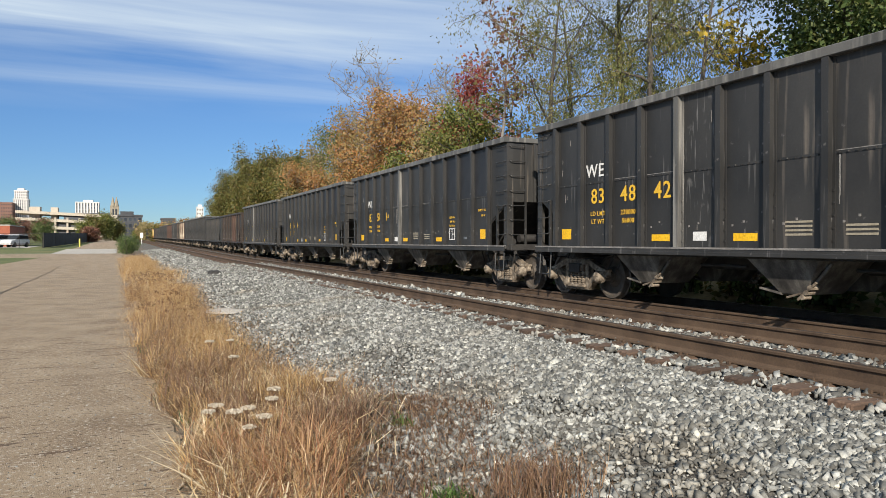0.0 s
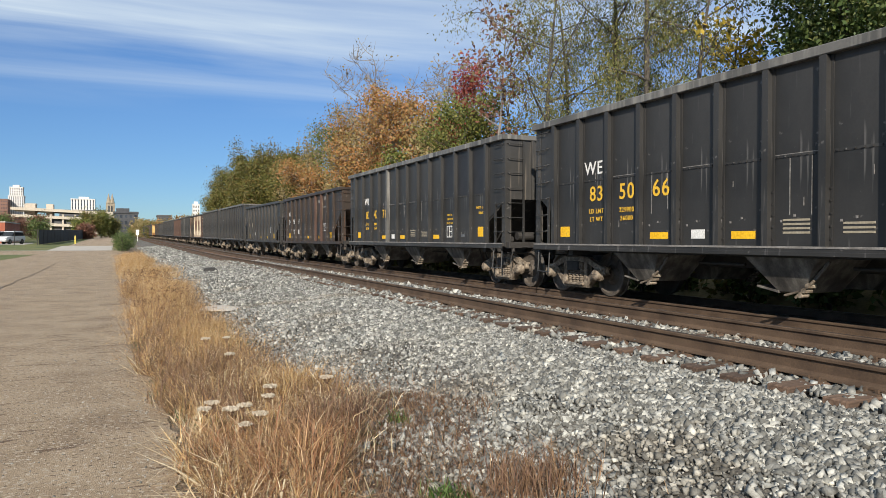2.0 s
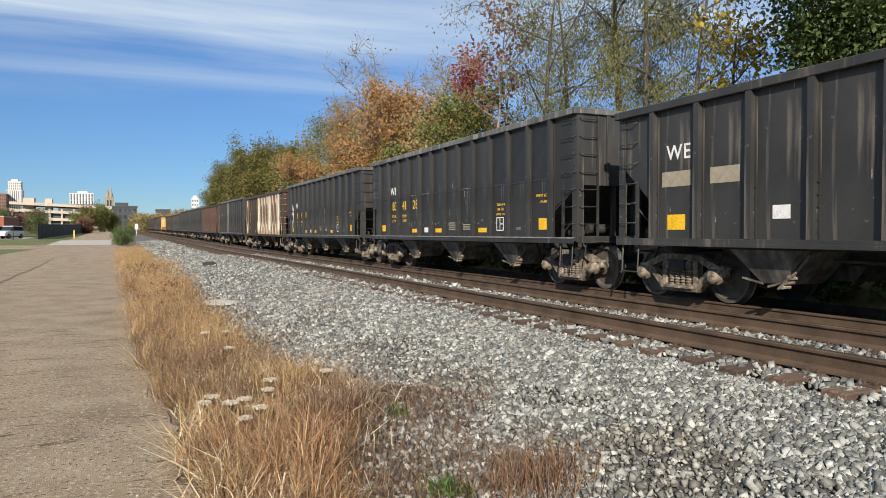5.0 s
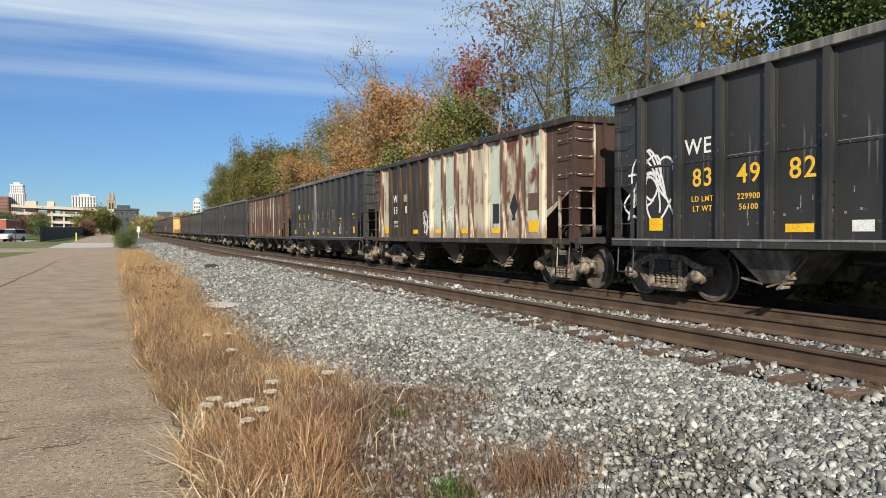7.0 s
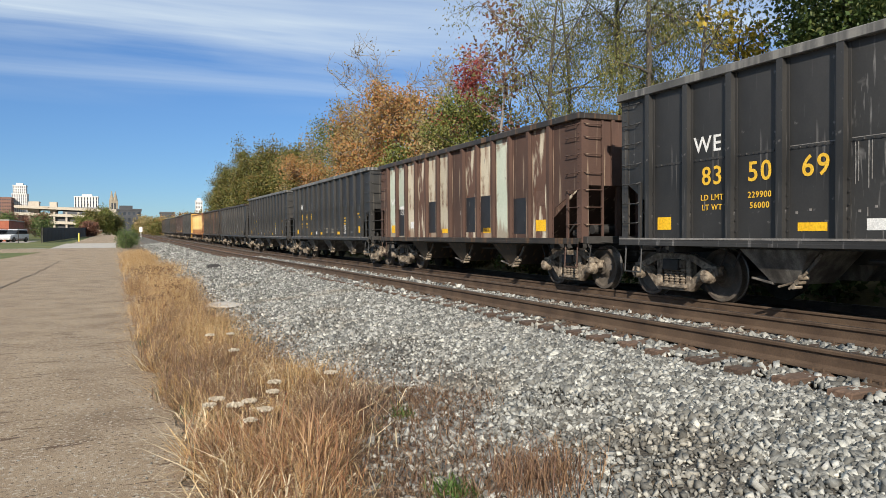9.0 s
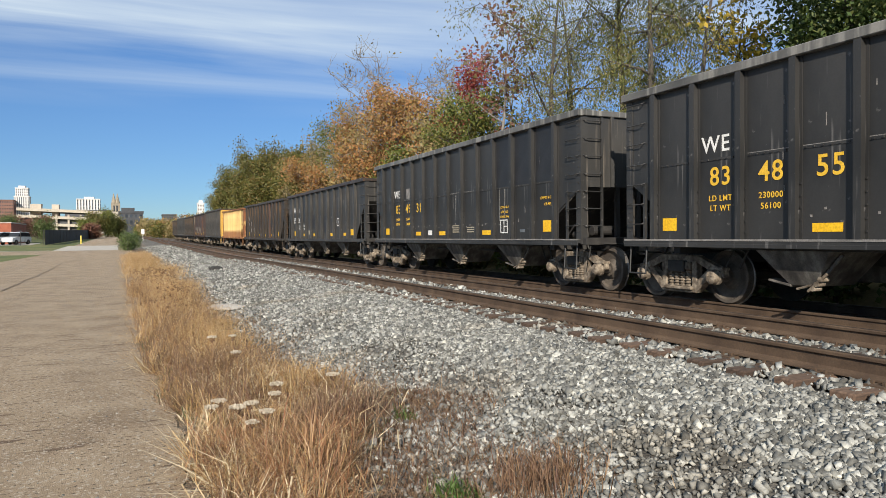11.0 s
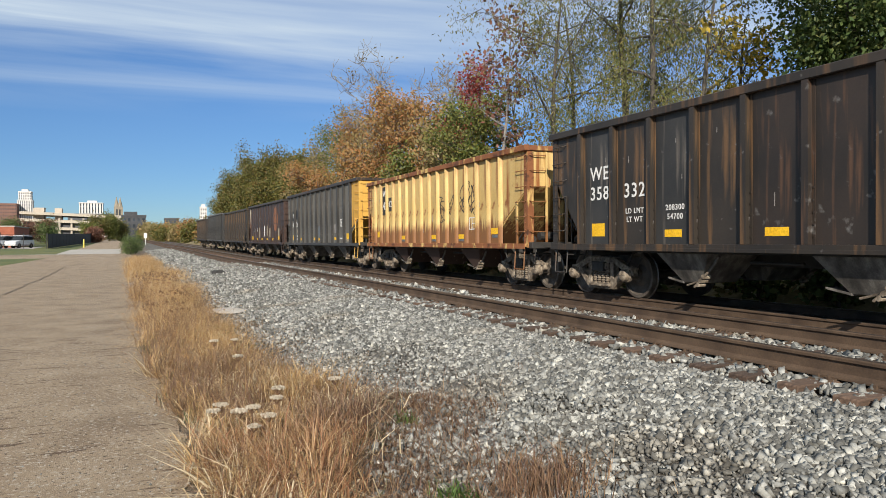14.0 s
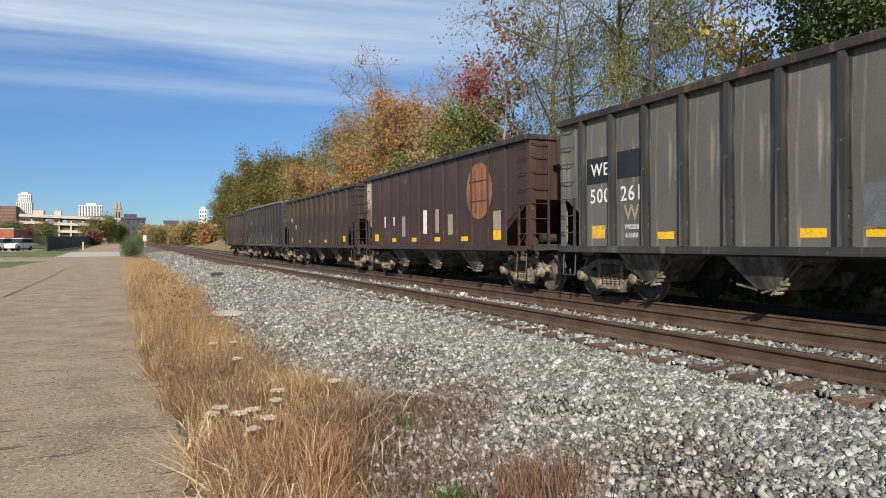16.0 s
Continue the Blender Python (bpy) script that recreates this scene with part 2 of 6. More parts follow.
COATS = {
    "black": coat("black car paint", (0.017, 0.0168, 0.0165), (0.048, 0.046, 0.044), (0.20, 0.19, 0.18), 0.62, run=(14, 9, 0.5)),
    "scuffed": coat("scratched black car paint", (0.022, 0.0215, 0.021), (0.055, 0.053, 0.050), (0.26, 0.25, 0.24), 0.58, (0.20, 0.19, 0.18), 0.55, 0.18, run=(24, 20, 2.2), blot=(3, 0.60, 0.80)),
    "pale": coat("pale coal dust on paint", (0.06, 0.058, 0.054), (0.15, 0.145, 0.135), (0.24, 0.23, 0.21), 0.5),
    "dusty": coat("dusty black car paint", (0.024, 0.0235, 0.023), (0.056, 0.053, 0.049), (0.14, 0.12, 0.10), 0.57),
    "brown": coat("rusty dark brown car paint", (0.020, 0.0165, 0.014), (0.055, 0.037, 0.027), (0.105, 0.055, 0.031), 0.55, run=(13, 8, 0.55), blot=(5, 0.64, 0.78)),
    "grime": coat("grimy brown black car paint", (0.020, 0.017, 0.0145), (0.048, 0.036, 0.026), (0.13, 0.072, 0.033), 0.53),
    "maroon": coat("maroon brown car paint", (0.042, 0.024, 0.018), (0.078, 0.043, 0.032), (0.03, 0.022, 0.018), 0.56),
    "cream": coat("streaked cream paint over rust", (0.52, 0.45, 0.33), (0.66, 0.60, 0.47), (0.19, 0.075, 0.035), 0.52, (0.15, 0.055, 0.028), 0.7, 0.16, run=(5, 2.8, 0.5), blot=(2.1, 0.55, 0.68), foot=((0.21, 0.115, 0.07), 1.35, 1.3, 0.65)),
    "rusty_mint": coat("mint paint eaten by rust", (0.46, 0.52, 0.42), (0.60, 0.60, 0.49), (0.16, 0.055, 0.026), 0.50, (0.15, 0.052, 0.027), 0.75, 0.12, run=(5, 2.4, 0.5), blot=(1.7, 0.50, 0.62), foot=((0.21, 0.115, 0.07), 1.35, 1.3, 0.65)),
    "rusty_cream": coat("cream paint eaten by rust", (0.50, 0.44, 0.33), (0.62, 0.57, 0.45), (0.15, 0.052, 0.026), 0.47, (0.14, 0.05, 0.026), 0.75, 0.12, run=(5, 2.6, 0.5), blot=(1.9, 0.47, 0.60), foot=((0.21, 0.115, 0.07), 1.35, 1.3, 0.65)),
    "peel": coat("rust with remains of cream paint", (0.095, 0.048, 0.033), (0.16, 0.085, 0.058), (0.58, 0.51, 0.39), 0.50, (0.10, 0.04, 0.022), 0.8, 0.12, run=(7, 4, 1.1), blot=(3, 0.62, 0.72)),
    "mint": coat("pale mint paint with rust runs", (0.46, 0.52, 0.42), (0.62, 0.64, 0.53), (0.20, 0.075, 0.035), 0.56, (0.17, 0.062, 0.032), 0.7, 0.14, run=(5, 2.6, 0.42), blot=(1.9, 0.57, 0.69), foot=((0.21, 0.115, 0.07), 1.35, 1.3, 0.65)),
    "rust": coat("red brown rusted plate", (0.060, 0.032, 0.023), (0.105, 0.056, 0.040), (0.36, 0.27, 0.19), 0.6, (0.05, 0.025, 0.018), 0.8),
    "yellow": coat("rusting pale yellow car paint", (0.58, 0.39, 0.135), (0.70, 0.51, 0.215), (0.30, 0.11, 0.03), 0.54, (0.26, 0.085, 0.026), 0.6, 0.12, foot=((0.20, 0.07, 0.022), 1.62, 1.6, 0.9), run=(7, 4.5, 0.4), blot=(2.6, 0.60, 0.72)),
    "rustedyellow": coat("yellow paint mostly rusted", (0.20, 0.068, 0.025), (0.32, 0.12, 0.04), (0.68, 0.46, 0.16), 0.54, (0.10, 0.038, 0.018), 0.7, run=(6, 5, 1.6), blot=(4, 0.58, 0.68)),
    "deepyellow": coat("yellow orange car paint", (0.62, 0.33, 0.05), (0.66, 0.40, 0.09), (0.26, 0.12, 0.04), 0.58, (0.2, 0.1, 0.04), 0.6),
    "grey": coat("dusty olive grey car paint", (0.108, 0.103, 0.091), (0.155, 0.147, 0.130), (0.28, 0.255, 0.215), 0.57, (0.17, 0.155, 0.13), 0.7),
}


# ---- mesh helpers ----
def box(bm, x0, x1, y0, y1, z0, z1, m=None):
    vs = [bm.verts.new(v) for v in ((x0, y0, z0), (x1, y0, z0), (x1, y1, z0), (x0, y1, z0), (x0, y0, z1), (x1, y0, z1), (x1, y1, z1), (x0, y1, z1))]
    if m:
        for v in vs:
            v.co = m @ v.co
    for f in ((0, 3, 2, 1), (4, 5, 6, 7), (0, 1, 5, 4), (1, 2, 6, 5), (2, 3, 7, 6), (3, 0, 4, 7)):
        bm.faces.new([vs[i] for i in f])


def prism(bm, outline, a, b, axis="x"):
    """An outline of (u, v) pairs pushed from a to b along an axis."""
    def place(u, v, w):
        return (w, u, v) if axis == "x" else (u, w, v) if axis == "y" else (u, v, w)
    lo = [bm.verts.new(place(u, v, a)) for u, v in outline]
    hi = [bm.verts.new(place(u, v, b)) for u, v in outline]
    n = len(outline)
    bm.faces.new(lo)
    bm.faces.new(hi[::-1])
    for i in range(n):
        bm.faces.new((lo[i], hi[i], hi[(i + 1) % n], lo[(i + 1) % n]))


def tube(bm, a, b, r, sides=8, r2=None):
    a, b = Vector(a), Vector(b)
    q = (b - a).to_track_quat("Z", "Y").to_matrix()
    rings = []
    for c, rr in ((a, r), (b, r if r2 is None else r2)):
        rings.append([bm.verts.new(c + q @ Vector((rr * math.cos(2 * math.pi * i / sides), rr * math.sin(2 * math.pi * i / sides), 0))) for i in range(sides)])
    for i in range(sides):
        j = (i + 1) % sides
        bm.faces.new((rings[0][i], rings[0][j], rings[1][j], rings[1][i]))
    bm.faces.new(rings[0][::-1])
    bm.faces.new(rings[1])


def lathe(bm, profile, sides=24, axis="x"):
    """(along, radius) pairs turned about an axis."""
    rings = []
    for u, r in profile:
        ring = []
        for i in range(sides):
            c, s = r * math.cos(2 * math.pi * i / sides), r * math.sin(2 * math.pi * i / sides)
            ring.append(bm.verts.new((u, c, s) if axis == "x" else (c, u, s) if axis == "y" else (c, s, u)))
        rings.append(ring)
    for p, q in zip(rings, rings[1:]):
        for i in range(sides):
            j = (i + 1) % sides
            bm.faces.new((p[i], p[j], q[j], q[i]))
    bm.faces.new(rings[0])
    bm.faces.new(rings[-1][::-1])


def mesh_of(name, bm, material=None, bevel=0.0, smooth=False):
    if bevel:
        bmesh.ops.bevel(bm, geom=list(bm.edges), offset=bevel, segments=1, affect="EDGES", clamp_overlap=True)
    bmesh.ops.recalc_face_normals(bm, faces=bm.faces)
    me = bpy.data.meshes.new(name)
    bm.to_mesh(me)
    bm.free()
    if smooth:
        me.polygons.foreach_set("use_smooth", [True] * len(me.polygons))
    if material:
        me.materials.append(material)
    return me


def part(name, me, parent, label="", at=None, material=None):
    """Links a mesh as one part under a thing or a part. material replaces the mesh's own on this object alone."""
    ob = new(name, me)
    ob.parent = parent
    if at is not None:
        ob.matrix_local = at
    if material is not None:
        ob.material_slots[0].link = "OBJECT"
        ob.material_slots[0].material = material
    return tagged(ob, label)


def quick(name, material, bevel=0.0, smooth=False):
    """Decorator-free shorthand: a fresh bmesh and a closer."""
    bm = bmesh.new()
    return bm, lambda: mesh_of(name, bm, material, bevel, smooth)


def raw_mesh(name, verts, faces, material, smooth=False):
    me = bpy.data.meshes.new(name)
    me.from_pydata(verts, [], faces)
    if smooth:
        me.polygons.foreach_set("use_smooth", [True] * len(me.polygons))
    me.materials.append(material)
    return me


def big_mesh(name, verts, faces, material, smooth=False):
    """From numpy arrays; faces all of one size."""
    me = bpy.data.meshes.new(name)
    n, k = faces.shape
    me.vertices.add(len(verts))
    me.vertices.foreach_set("co", np.asarray(verts, dtype=np.float32).ravel())
    me.loops.add(n * k)
    me.loops.foreach_set("vertex_index", faces.astype(np.int32).ravel())
    me.polygons.add(n)
    me.polygons.foreach_set("loop_start", np.arange(0, n * k, k, dtype=np.int32))
    me.update(calc_edges=True)
    me.validate()
    if smooth:
        me.polygons.foreach_set("use_smooth", [True] * n)
    me.materials.append(material)
    return me


# ---- the line of the track ----
RADIUS = 2600.0
TRACK_A, TRACK_B = 6.17, 10.11      # centres abreast of the camera
TOP_A, TOP_B = 0.55, 0.35           # rail tops
GAUGE = 1.505                       # between rail centres


CURVE_END = 42.0                    # where the curve runs out into straight track


def bend(y):
    if y <= 0:
        return 0.0
    return -y * y / (2 * RADIUS) if y < CURVE_END else -CURVE_END * (y - CURVE_END / 2) / RADIUS


def climb(y):
    """Height that the railway gains away from the camera."""
    k = min(max(0.0, y - 40), 400)
    return 0.0078 * k * k / (k + 8) if k else 0.0


def on_track(x, s, z):
    """Pose at x off the eye's line, s metres along, turned with the curve and tilted with the grade."""
    slope = (climb(s + 4) - climb(s - 4)) / 8
    return Matrix.Translation((x + bend(s), s, z + climb(s))) @ Matrix.Rotation(min(max(s, 0.0), CURVE_END) / RADIUS, 4, "Z") @ Matrix.Rotation(math.atan(slope), 4, "X")


def bed(x):
    """Height of the ground across the track, path to far bank."""
    pts = ((-1000, 0), (0.9, 0.0), (1.9, 0.06), (4.4, 0.285), (4.9, 0.265), (7.6, 0.275), (8.7, 0.20), (12.2, 0.19), (13.4, -0.1), (16, 0.5), (21, 2.6), (30, 3.4), (1000, 4))
    for (a, p), (b, q) in zip(pts, pts[1:]):
        if x <= b:
            return p + (q - p) * (x - a) / (b - a)
    return 4


def rise(x, y):
    """The land climbs gently away from the camera, a little more on the path's side."""
    w = min(1.0, max(0.0, (2.0 - x) / 2))
    return 0.0105 * min(max(0.0, y - 38), 400) * w + climb(y) * (1 - w)


def strip(name, xs, ys, lift, material, smooth=True, wobble=0.0, ragged=0.0):
    """A sheet over the ground between lines parallel to the track."""
    verts, faces = [], []
    for y in ys:
        for x in xs:
            w = wobble * noise.noise(Vector((x * 0.9, y * 0.9, 0))) if wobble else 0.0
            edge = ragged * (noise.noise(Vector((0, y * 1.1, 4))) + 0.6 * noise.noise(Vector((0, y * 4.0, 8)))) if ragged and x == xs[-1] else 0.0
            verts.append((x + edge + bend(min(y, 420)), y, bed(x) + rise(x, y) + lift + w))
    k = len(xs)
    for j in range(len(ys) - 1):
        for i in range(k - 1):
            a = j * k + i
            faces.append((a, a + 1, a + k + 1, a + k))
    return raw_mesh(name, verts, faces, material, smooth)


def steps(*runs):
    out = []
    for a, b, d in runs:
        n = max(1, round((b - a) / d))
        out += [a + (b - a) * i / n for i in range(n)]
    return out + [runs[-1][1]]


# ---- ground, path, bed ----
ALONG = steps((-40, 0, 4), (0, 40, 1), (40, 120, 4), (120, 420, 20))
ground = tagged(new("ground", strip("ground", [-2500, -400, -60, -12, -4, 0, 1, 2, 4.6, 7.6, 8.7, 12.2, 13.4, 14.5, 16, 18, 21, 30, 80, 2500], ALONG + [3000], -0.03, M["bank"])),
                "dry grassy ground running to the horizon", "ground", kind="structure")
path = tagged(new("path", strip("path", [-40, -16, -10, -6, -3, -1.5, -0.6, 0.1, 0.32], steps((-30, 0, 3), (0, 22, 0.16), (22, 75, 2)), 0.014, M["asphalt"], wobble=0.010, ragged=0.16)),
              "worn tan asphalt path with dark stains", "path", kind="structure")


def crack_mesh():
    """A tarred crack that wanders along the path."""
    verts, faces = [], []
    for i in range(90):
        y = 23.0 + 0.27 * i
        x = -3.5 + 0.10 * noise.noise(Vector((0, y * 0.35, 2))) + 0.08 * noise.noise(Vector((0, y * 1.7, 6)))
        w = 0.026 + 0.022 * noise.noise(Vector((3, y * 0.9, 0)))
        verts += [(x - w + bend(y), y, rise(x, y) + 0.032), (x + w + bend(y), y, rise(x, y) + 0.032)]
    for i in range(89):
        faces.append((2 * i, 2 * i + 1, 2 * i + 3, 2 * i + 2))
    return raw_mesh("crack", verts, faces, M["tar"])


M["tar"] = shaded("dried tar", [(0.14, 0.10, 0.068), (0.24, 0.175, 0.115)], 0.8, scale=4, fine=40, bump=0.3)
part("crack", crack_mesh(), path, "dark tarred crack")
verge = tagged(new("verge", strip("verge", [-0.1, 0.30, 0.7, 1.2, 1.7, 2.2, 2.7], steps((-20, 0, 2), (0, 40, 0.5), (40, 120, 4)), 0.002, M["soil"], wobble=0.012)),
               "bare soil and litter strip beside the path", "verge", kind="structure")
ballast = tagged(new("ballast", strip("ballast", [1.7, 2.2, 2.9, 3.6, 4.3, 4.7, 5.5, 6.2, 7.0, 7.7, 8.3, 8.8, 10, 11, 12, 12.8, 13.4], steps((-20, 0, 1), (0, 30, 0.35), (30, 120, 2), (120, 400, 10)), 0.0, M["ballast"], wobble=0.03)),
                 "bed of crushed grey stone under the railway tracks", "ballast", kind="structure")


# ---- tracks ----
def rail_mesh(name, s0, s1, step):
    """Flat-bottomed rail, 0.185 m high, its top at z = 0, swept along the curve (x is relative)."""
    half = [(0.0, 0.0), (0.030, -0.001), (0.036, -0.012), (0.034, -0.036), (0.010, -0.048), (0.008, -0.140), (0.030, -0.160), (0.074, -0.172), (0.074, -0.185)]
    outline = [(-x, z) for x, z in half[:0:-1]] + half
    verts, faces, k = [], [], len(outline)
    ys = steps((s0, s1, step))
    for y in ys:
        verts += [(x + bend(y), y, z + climb(y)) for x, z in outline]
    for j in range(len(ys) - 1):
        for i in range(k):
            a, b = j * k + i, j * k + (i + 1) % k
            faces.append((a, b, b + k, a + k))
    me = raw_mesh(name, verts, faces, M["rail"])
    me.materials.append(M["railhead"])
    me.polygons.foreach_set("material_index", [1 if p % k in (7, 8) else 0 for p in range(len(me.polygons))])
    return me


def build_tracks():
    rail = rail_mesh("rail", -30, 400, 3.0)
    bm, done = quick("tie", M["tie"], 0.012)
    box(bm, -1.28, 1.28, -0.11, 0.11, -0.17, 0.0)
    tie = done()
    bm, done = quick("tie_plate", M["rail"])
    box(bm, -0.17, 0.17, -0.09, 0.09, 0.0, 0.012)
    for sx in (-0.11, 0.11):
        for sy in (-0.05, 0.05):
            box(bm, sx - 0.012, sx + 0.012, sy - 0.012, sy + 0.012, 0.012, 0.045)
    plate = done()
    rnd = random.Random(4)
    for x, top, label in ((TRACK_A, TOP_A, "empty railway track with rusty rails on timber ties"), (TRACK_B, TOP_B, "railway track carrying the freight train")):
        track = tagged(new("railway_track"), label, "railway track", "two parallel tracks", "structure")
        track.location = (x, 0, top)
        for sx in (-GAUGE / 2, GAUGE / 2):
            part("rail", rail, track, at=pose(sx, 0, 0))
        near = x == TRACK_A
        s = -8.0
        while s < (66 if near else 40):
            t = part("tie", tie, track, at=Matrix.Translation((bend(s) + rnd.uniform(-0.05, 0.05), s, climb(s) - 0.197 + rnd.uniform(-0.006, 0.0))) @ Matrix.Rotation(rnd.uniform(-0.02, 0.02), 4, "Z"))
            if near and s < 30:
                for sx in (-GAUGE / 2, GAUGE / 2):
                    part("tie_plate", plate, t, at=pose(sx, 0, 0))
            s += 0.53 + rnd.uniform(-0.02, 0.02)
        verts, faces = [], []
        while s < 300:
            a = len(verts)
            verts += [(sx + bend(s), s + sy, climb(s) - 0.2 + sz) for sz in (-0.1, 0) for sx, sy in ((-1.28, -0.11), (1.28, -0.11), (1.28, 0.11), (-1.28, 0.11))]
            faces += [tuple(a + i for i in f) for f in ((4, 5, 6, 7), (0, 1, 5, 4), (3, 0, 4, 7), (1, 2, 6, 5))]
            s += 0.53
        rest = part("tie_row", raw_mesh("tie_row", verts, faces, M["tie"]), track)
        tagged(rest, kind="stuff")


build_tracks()

# ---- hopper cars ----
WIDE = 1.52          # centre to side sheet
SILL, RIM = 1.08, 3.72
CACHE = {}


def cached(key, make):
    key = (key, RIM)
    if key not in CACHE:
        CACHE[key] = make()
    return CACHE[key]


def wheelset_mesh():
    bm = bmesh.new()
    lathe(bm, [(-1.16, 0.07), (-0.9, 0.085), (0.9, 0.085), (1.16, 0.07)], 12)
    for s in (-1, 1):
        lathe(bm, [(s * 0.66, 0.10), (s * 0.665, 0.48), (s * 0.69, 0.485), (s * 0.70, 0.462), (s * 0.815, 0.452), (s * 0.818, 0.40), (s * 0.765, 0.37),
                   (s * 0.735, 0.22), (s * 0.80, 0.15), (s * 0.84, 0.14), (s * 0.84, 0.09)], 36)
    me = mesh_of("wheelset", bm, M["wheel"], smooth=False)
    me.materials.append(M["tread"])
    for p in me.polygons:
        r = math.hypot(p.center.y, p.center.z)
        if r > 0.43 and abs(p.center.x) > 0.6:
            p.material_index = 1
    return me


def side_frame_mesh(s):
    bm = bmesh.new()
    x0, x1 = sorted((s * 0.94, s * 1.07))
    prism(bm, [(-1.06, 0.46), (-1.04, 0.60), (-0.80, 0.66), (-0.45, 0.82), (0.45, 0.82), (0.80, 0.66), (1.04, 0.60), (1.06, 0.46), (0.94, 0.44), (0.82, 0.54), (0.46, 0.70),
               (-0.46, 0.70), (-0.82, 0.54), (-0.94, 0.44)], x0, x1)
    prism(bm, [(-0.82, 0.53), (-0.72, 0.60), (-0.34, 0.26), (0.34, 0.26), (0.72, 0.60), (0.82, 0.53), (0.42, 0.15), (-0.42, 0.15)], x0 - 0.015, x1 + 0.015)
    for a, b in ((-0.44, -0.32), (0.32, 0.44)):
        box(bm, x0 - 0.01, x1 + 0.01, a, b, 0.22, 0.74)
    box(bm, x0 - 0.05, x1 + 0.05, -0.32, 0.32, 0.56, 0.70)
    box(bm, x0 - 0.07, x1 + 0.07, -0.36, 0.36, 0.20, 0.255)
    for y in (-0.889, 0.889):
        box(bm, x0 - 0.03, x1 + 0.03, y - 0.16, y + 0.16, 0.57, 0.63)
    return mesh_of("side_frame", bm, M["truck"], 0.014)


def spring_mesh():
    bm = bmesh.new()
    lathe(bm, [(0.255 + 0.0165 * i, 0.066 if i % 3 else 0.043) for i in range(19)], 10, "z")
    return mesh_of("spring", bm, M["truck"])


def cap_mesh(s):
    bm = bmesh.new()
    lathe(bm, [(s * 1.05, 0.135), (s * 1.10, 0.135), (s * 1.11, 0.12), (s * 1.20, 0.115), (s * 1.215, 0.09), (s * 1.22, 0.03)], 16)
    for i in range(3):
        a = 2 * math.pi * i / 3 + 0.4
        tube(bm, (s * 1.21, 0.06 * math.cos(a), 0.06 * math.sin(a)), (s * 1.235, 0.06 * math.cos(a), 0.06 * math.sin(a)), 0.016, 6)
    return mesh_of("bearing_cap", bm, M["truck"])


def truck_mesh():
    bm = bmesh.new()
    box(bm, -1.16, 1.16, -0.2, 0.2, 0.52, 0.72)
    box(bm, -0.35, 0.35, -0.3, 0.3, 0.66, 0.84)
    for y in (-0.5, 0.5):
        box(bm, -0.78, 0.78, y - 0.05, y + 0.05, 0.36, 0.46)
        for x in (-0.75, 0.75):
            box(bm, x - 0.07, x + 0.07, y * 0.86 - 0.04, y * 0.86 + 0.04, 0.28, 0.56)
    return mesh_of("truck", bm, M["dark_iron"], 0.012)


def add_truck(car, y):
    truck = part("truck", cached("truck", truck_mesh), car, "dusty cast steel wheel truck", pose(0, y, 0))
    for s in (-1, 1):
        part("side_frame", cached(("sf", s), lambda: side_frame_mesh(s)), truck)
        for k in (-0.21, -0.07, 0.07, 0.21):
            part("spring", cached("spring", spring_mesh), truck, at=pose(s * 1.03, k, 0))
        for e in (-0.889, 0.889):
            part("bearing_cap", cached(("cap", s), lambda: cap_mesh(s)), truck, at=pose(0, e, 0.457))
    sets = []
    for e in (-0.889, 0.889):
        sets.append((part("wheelset", cached("wheelset", wheelset_mesh), truck, "worn steel wheels with bright treads", pose(0, e, 0.457)), e))
    return sets


def rod_mesh(points, r=0.011):
    bm = bmesh.new()
    for a, b in zip(points, points[1:]):
        tube(bm, a, b, r, 6)
    return mesh_of("rung", bm, None)


def end_mesh(s, open_top):
    """End sheet with its stiffeners and the slope sheet that runs in below it; y is relative to the corner."""
    bm = bmesh.new()
    w = WIDE - 0.03
    prism(bm, [(0, open_top), (0, RIM), (-s * 0.02, RIM), (-s * 0.02, open_top), (-s * 2.1, 0.98), (-s * 2.1, 0.94)], -w, w)
    for x in (-0.75, 0.75):
        box(bm, x - 0.04, x + 0.04, *sorted((-s * 0.005, s * 0.05)), open_top, RIM)
    return mesh_of("end_sheet", bm, None)


def brace_mesh(s, open_top):
    bm = bmesh.new()
    box(bm, -0.045, 0.045, *sorted((-s * 0.02, -s * 0.11)), 1.1, open_top)
    return mesh_of("end_brace", bm, None)


def floor_mesh(L):
    bm = bmesh.new()
    w, k = WIDE - 0.03, L / 2 - 2.0
    prism(bm, [(-w, 0.94), (-w, 0.97), (-0.46, 0.97), (0, 1.5), (0.46, 0.97), (w, 0.97), (w, 0.94)], -k, k, "y")
    return mesh_of("hopper_floor", bm, M["dark_iron"])


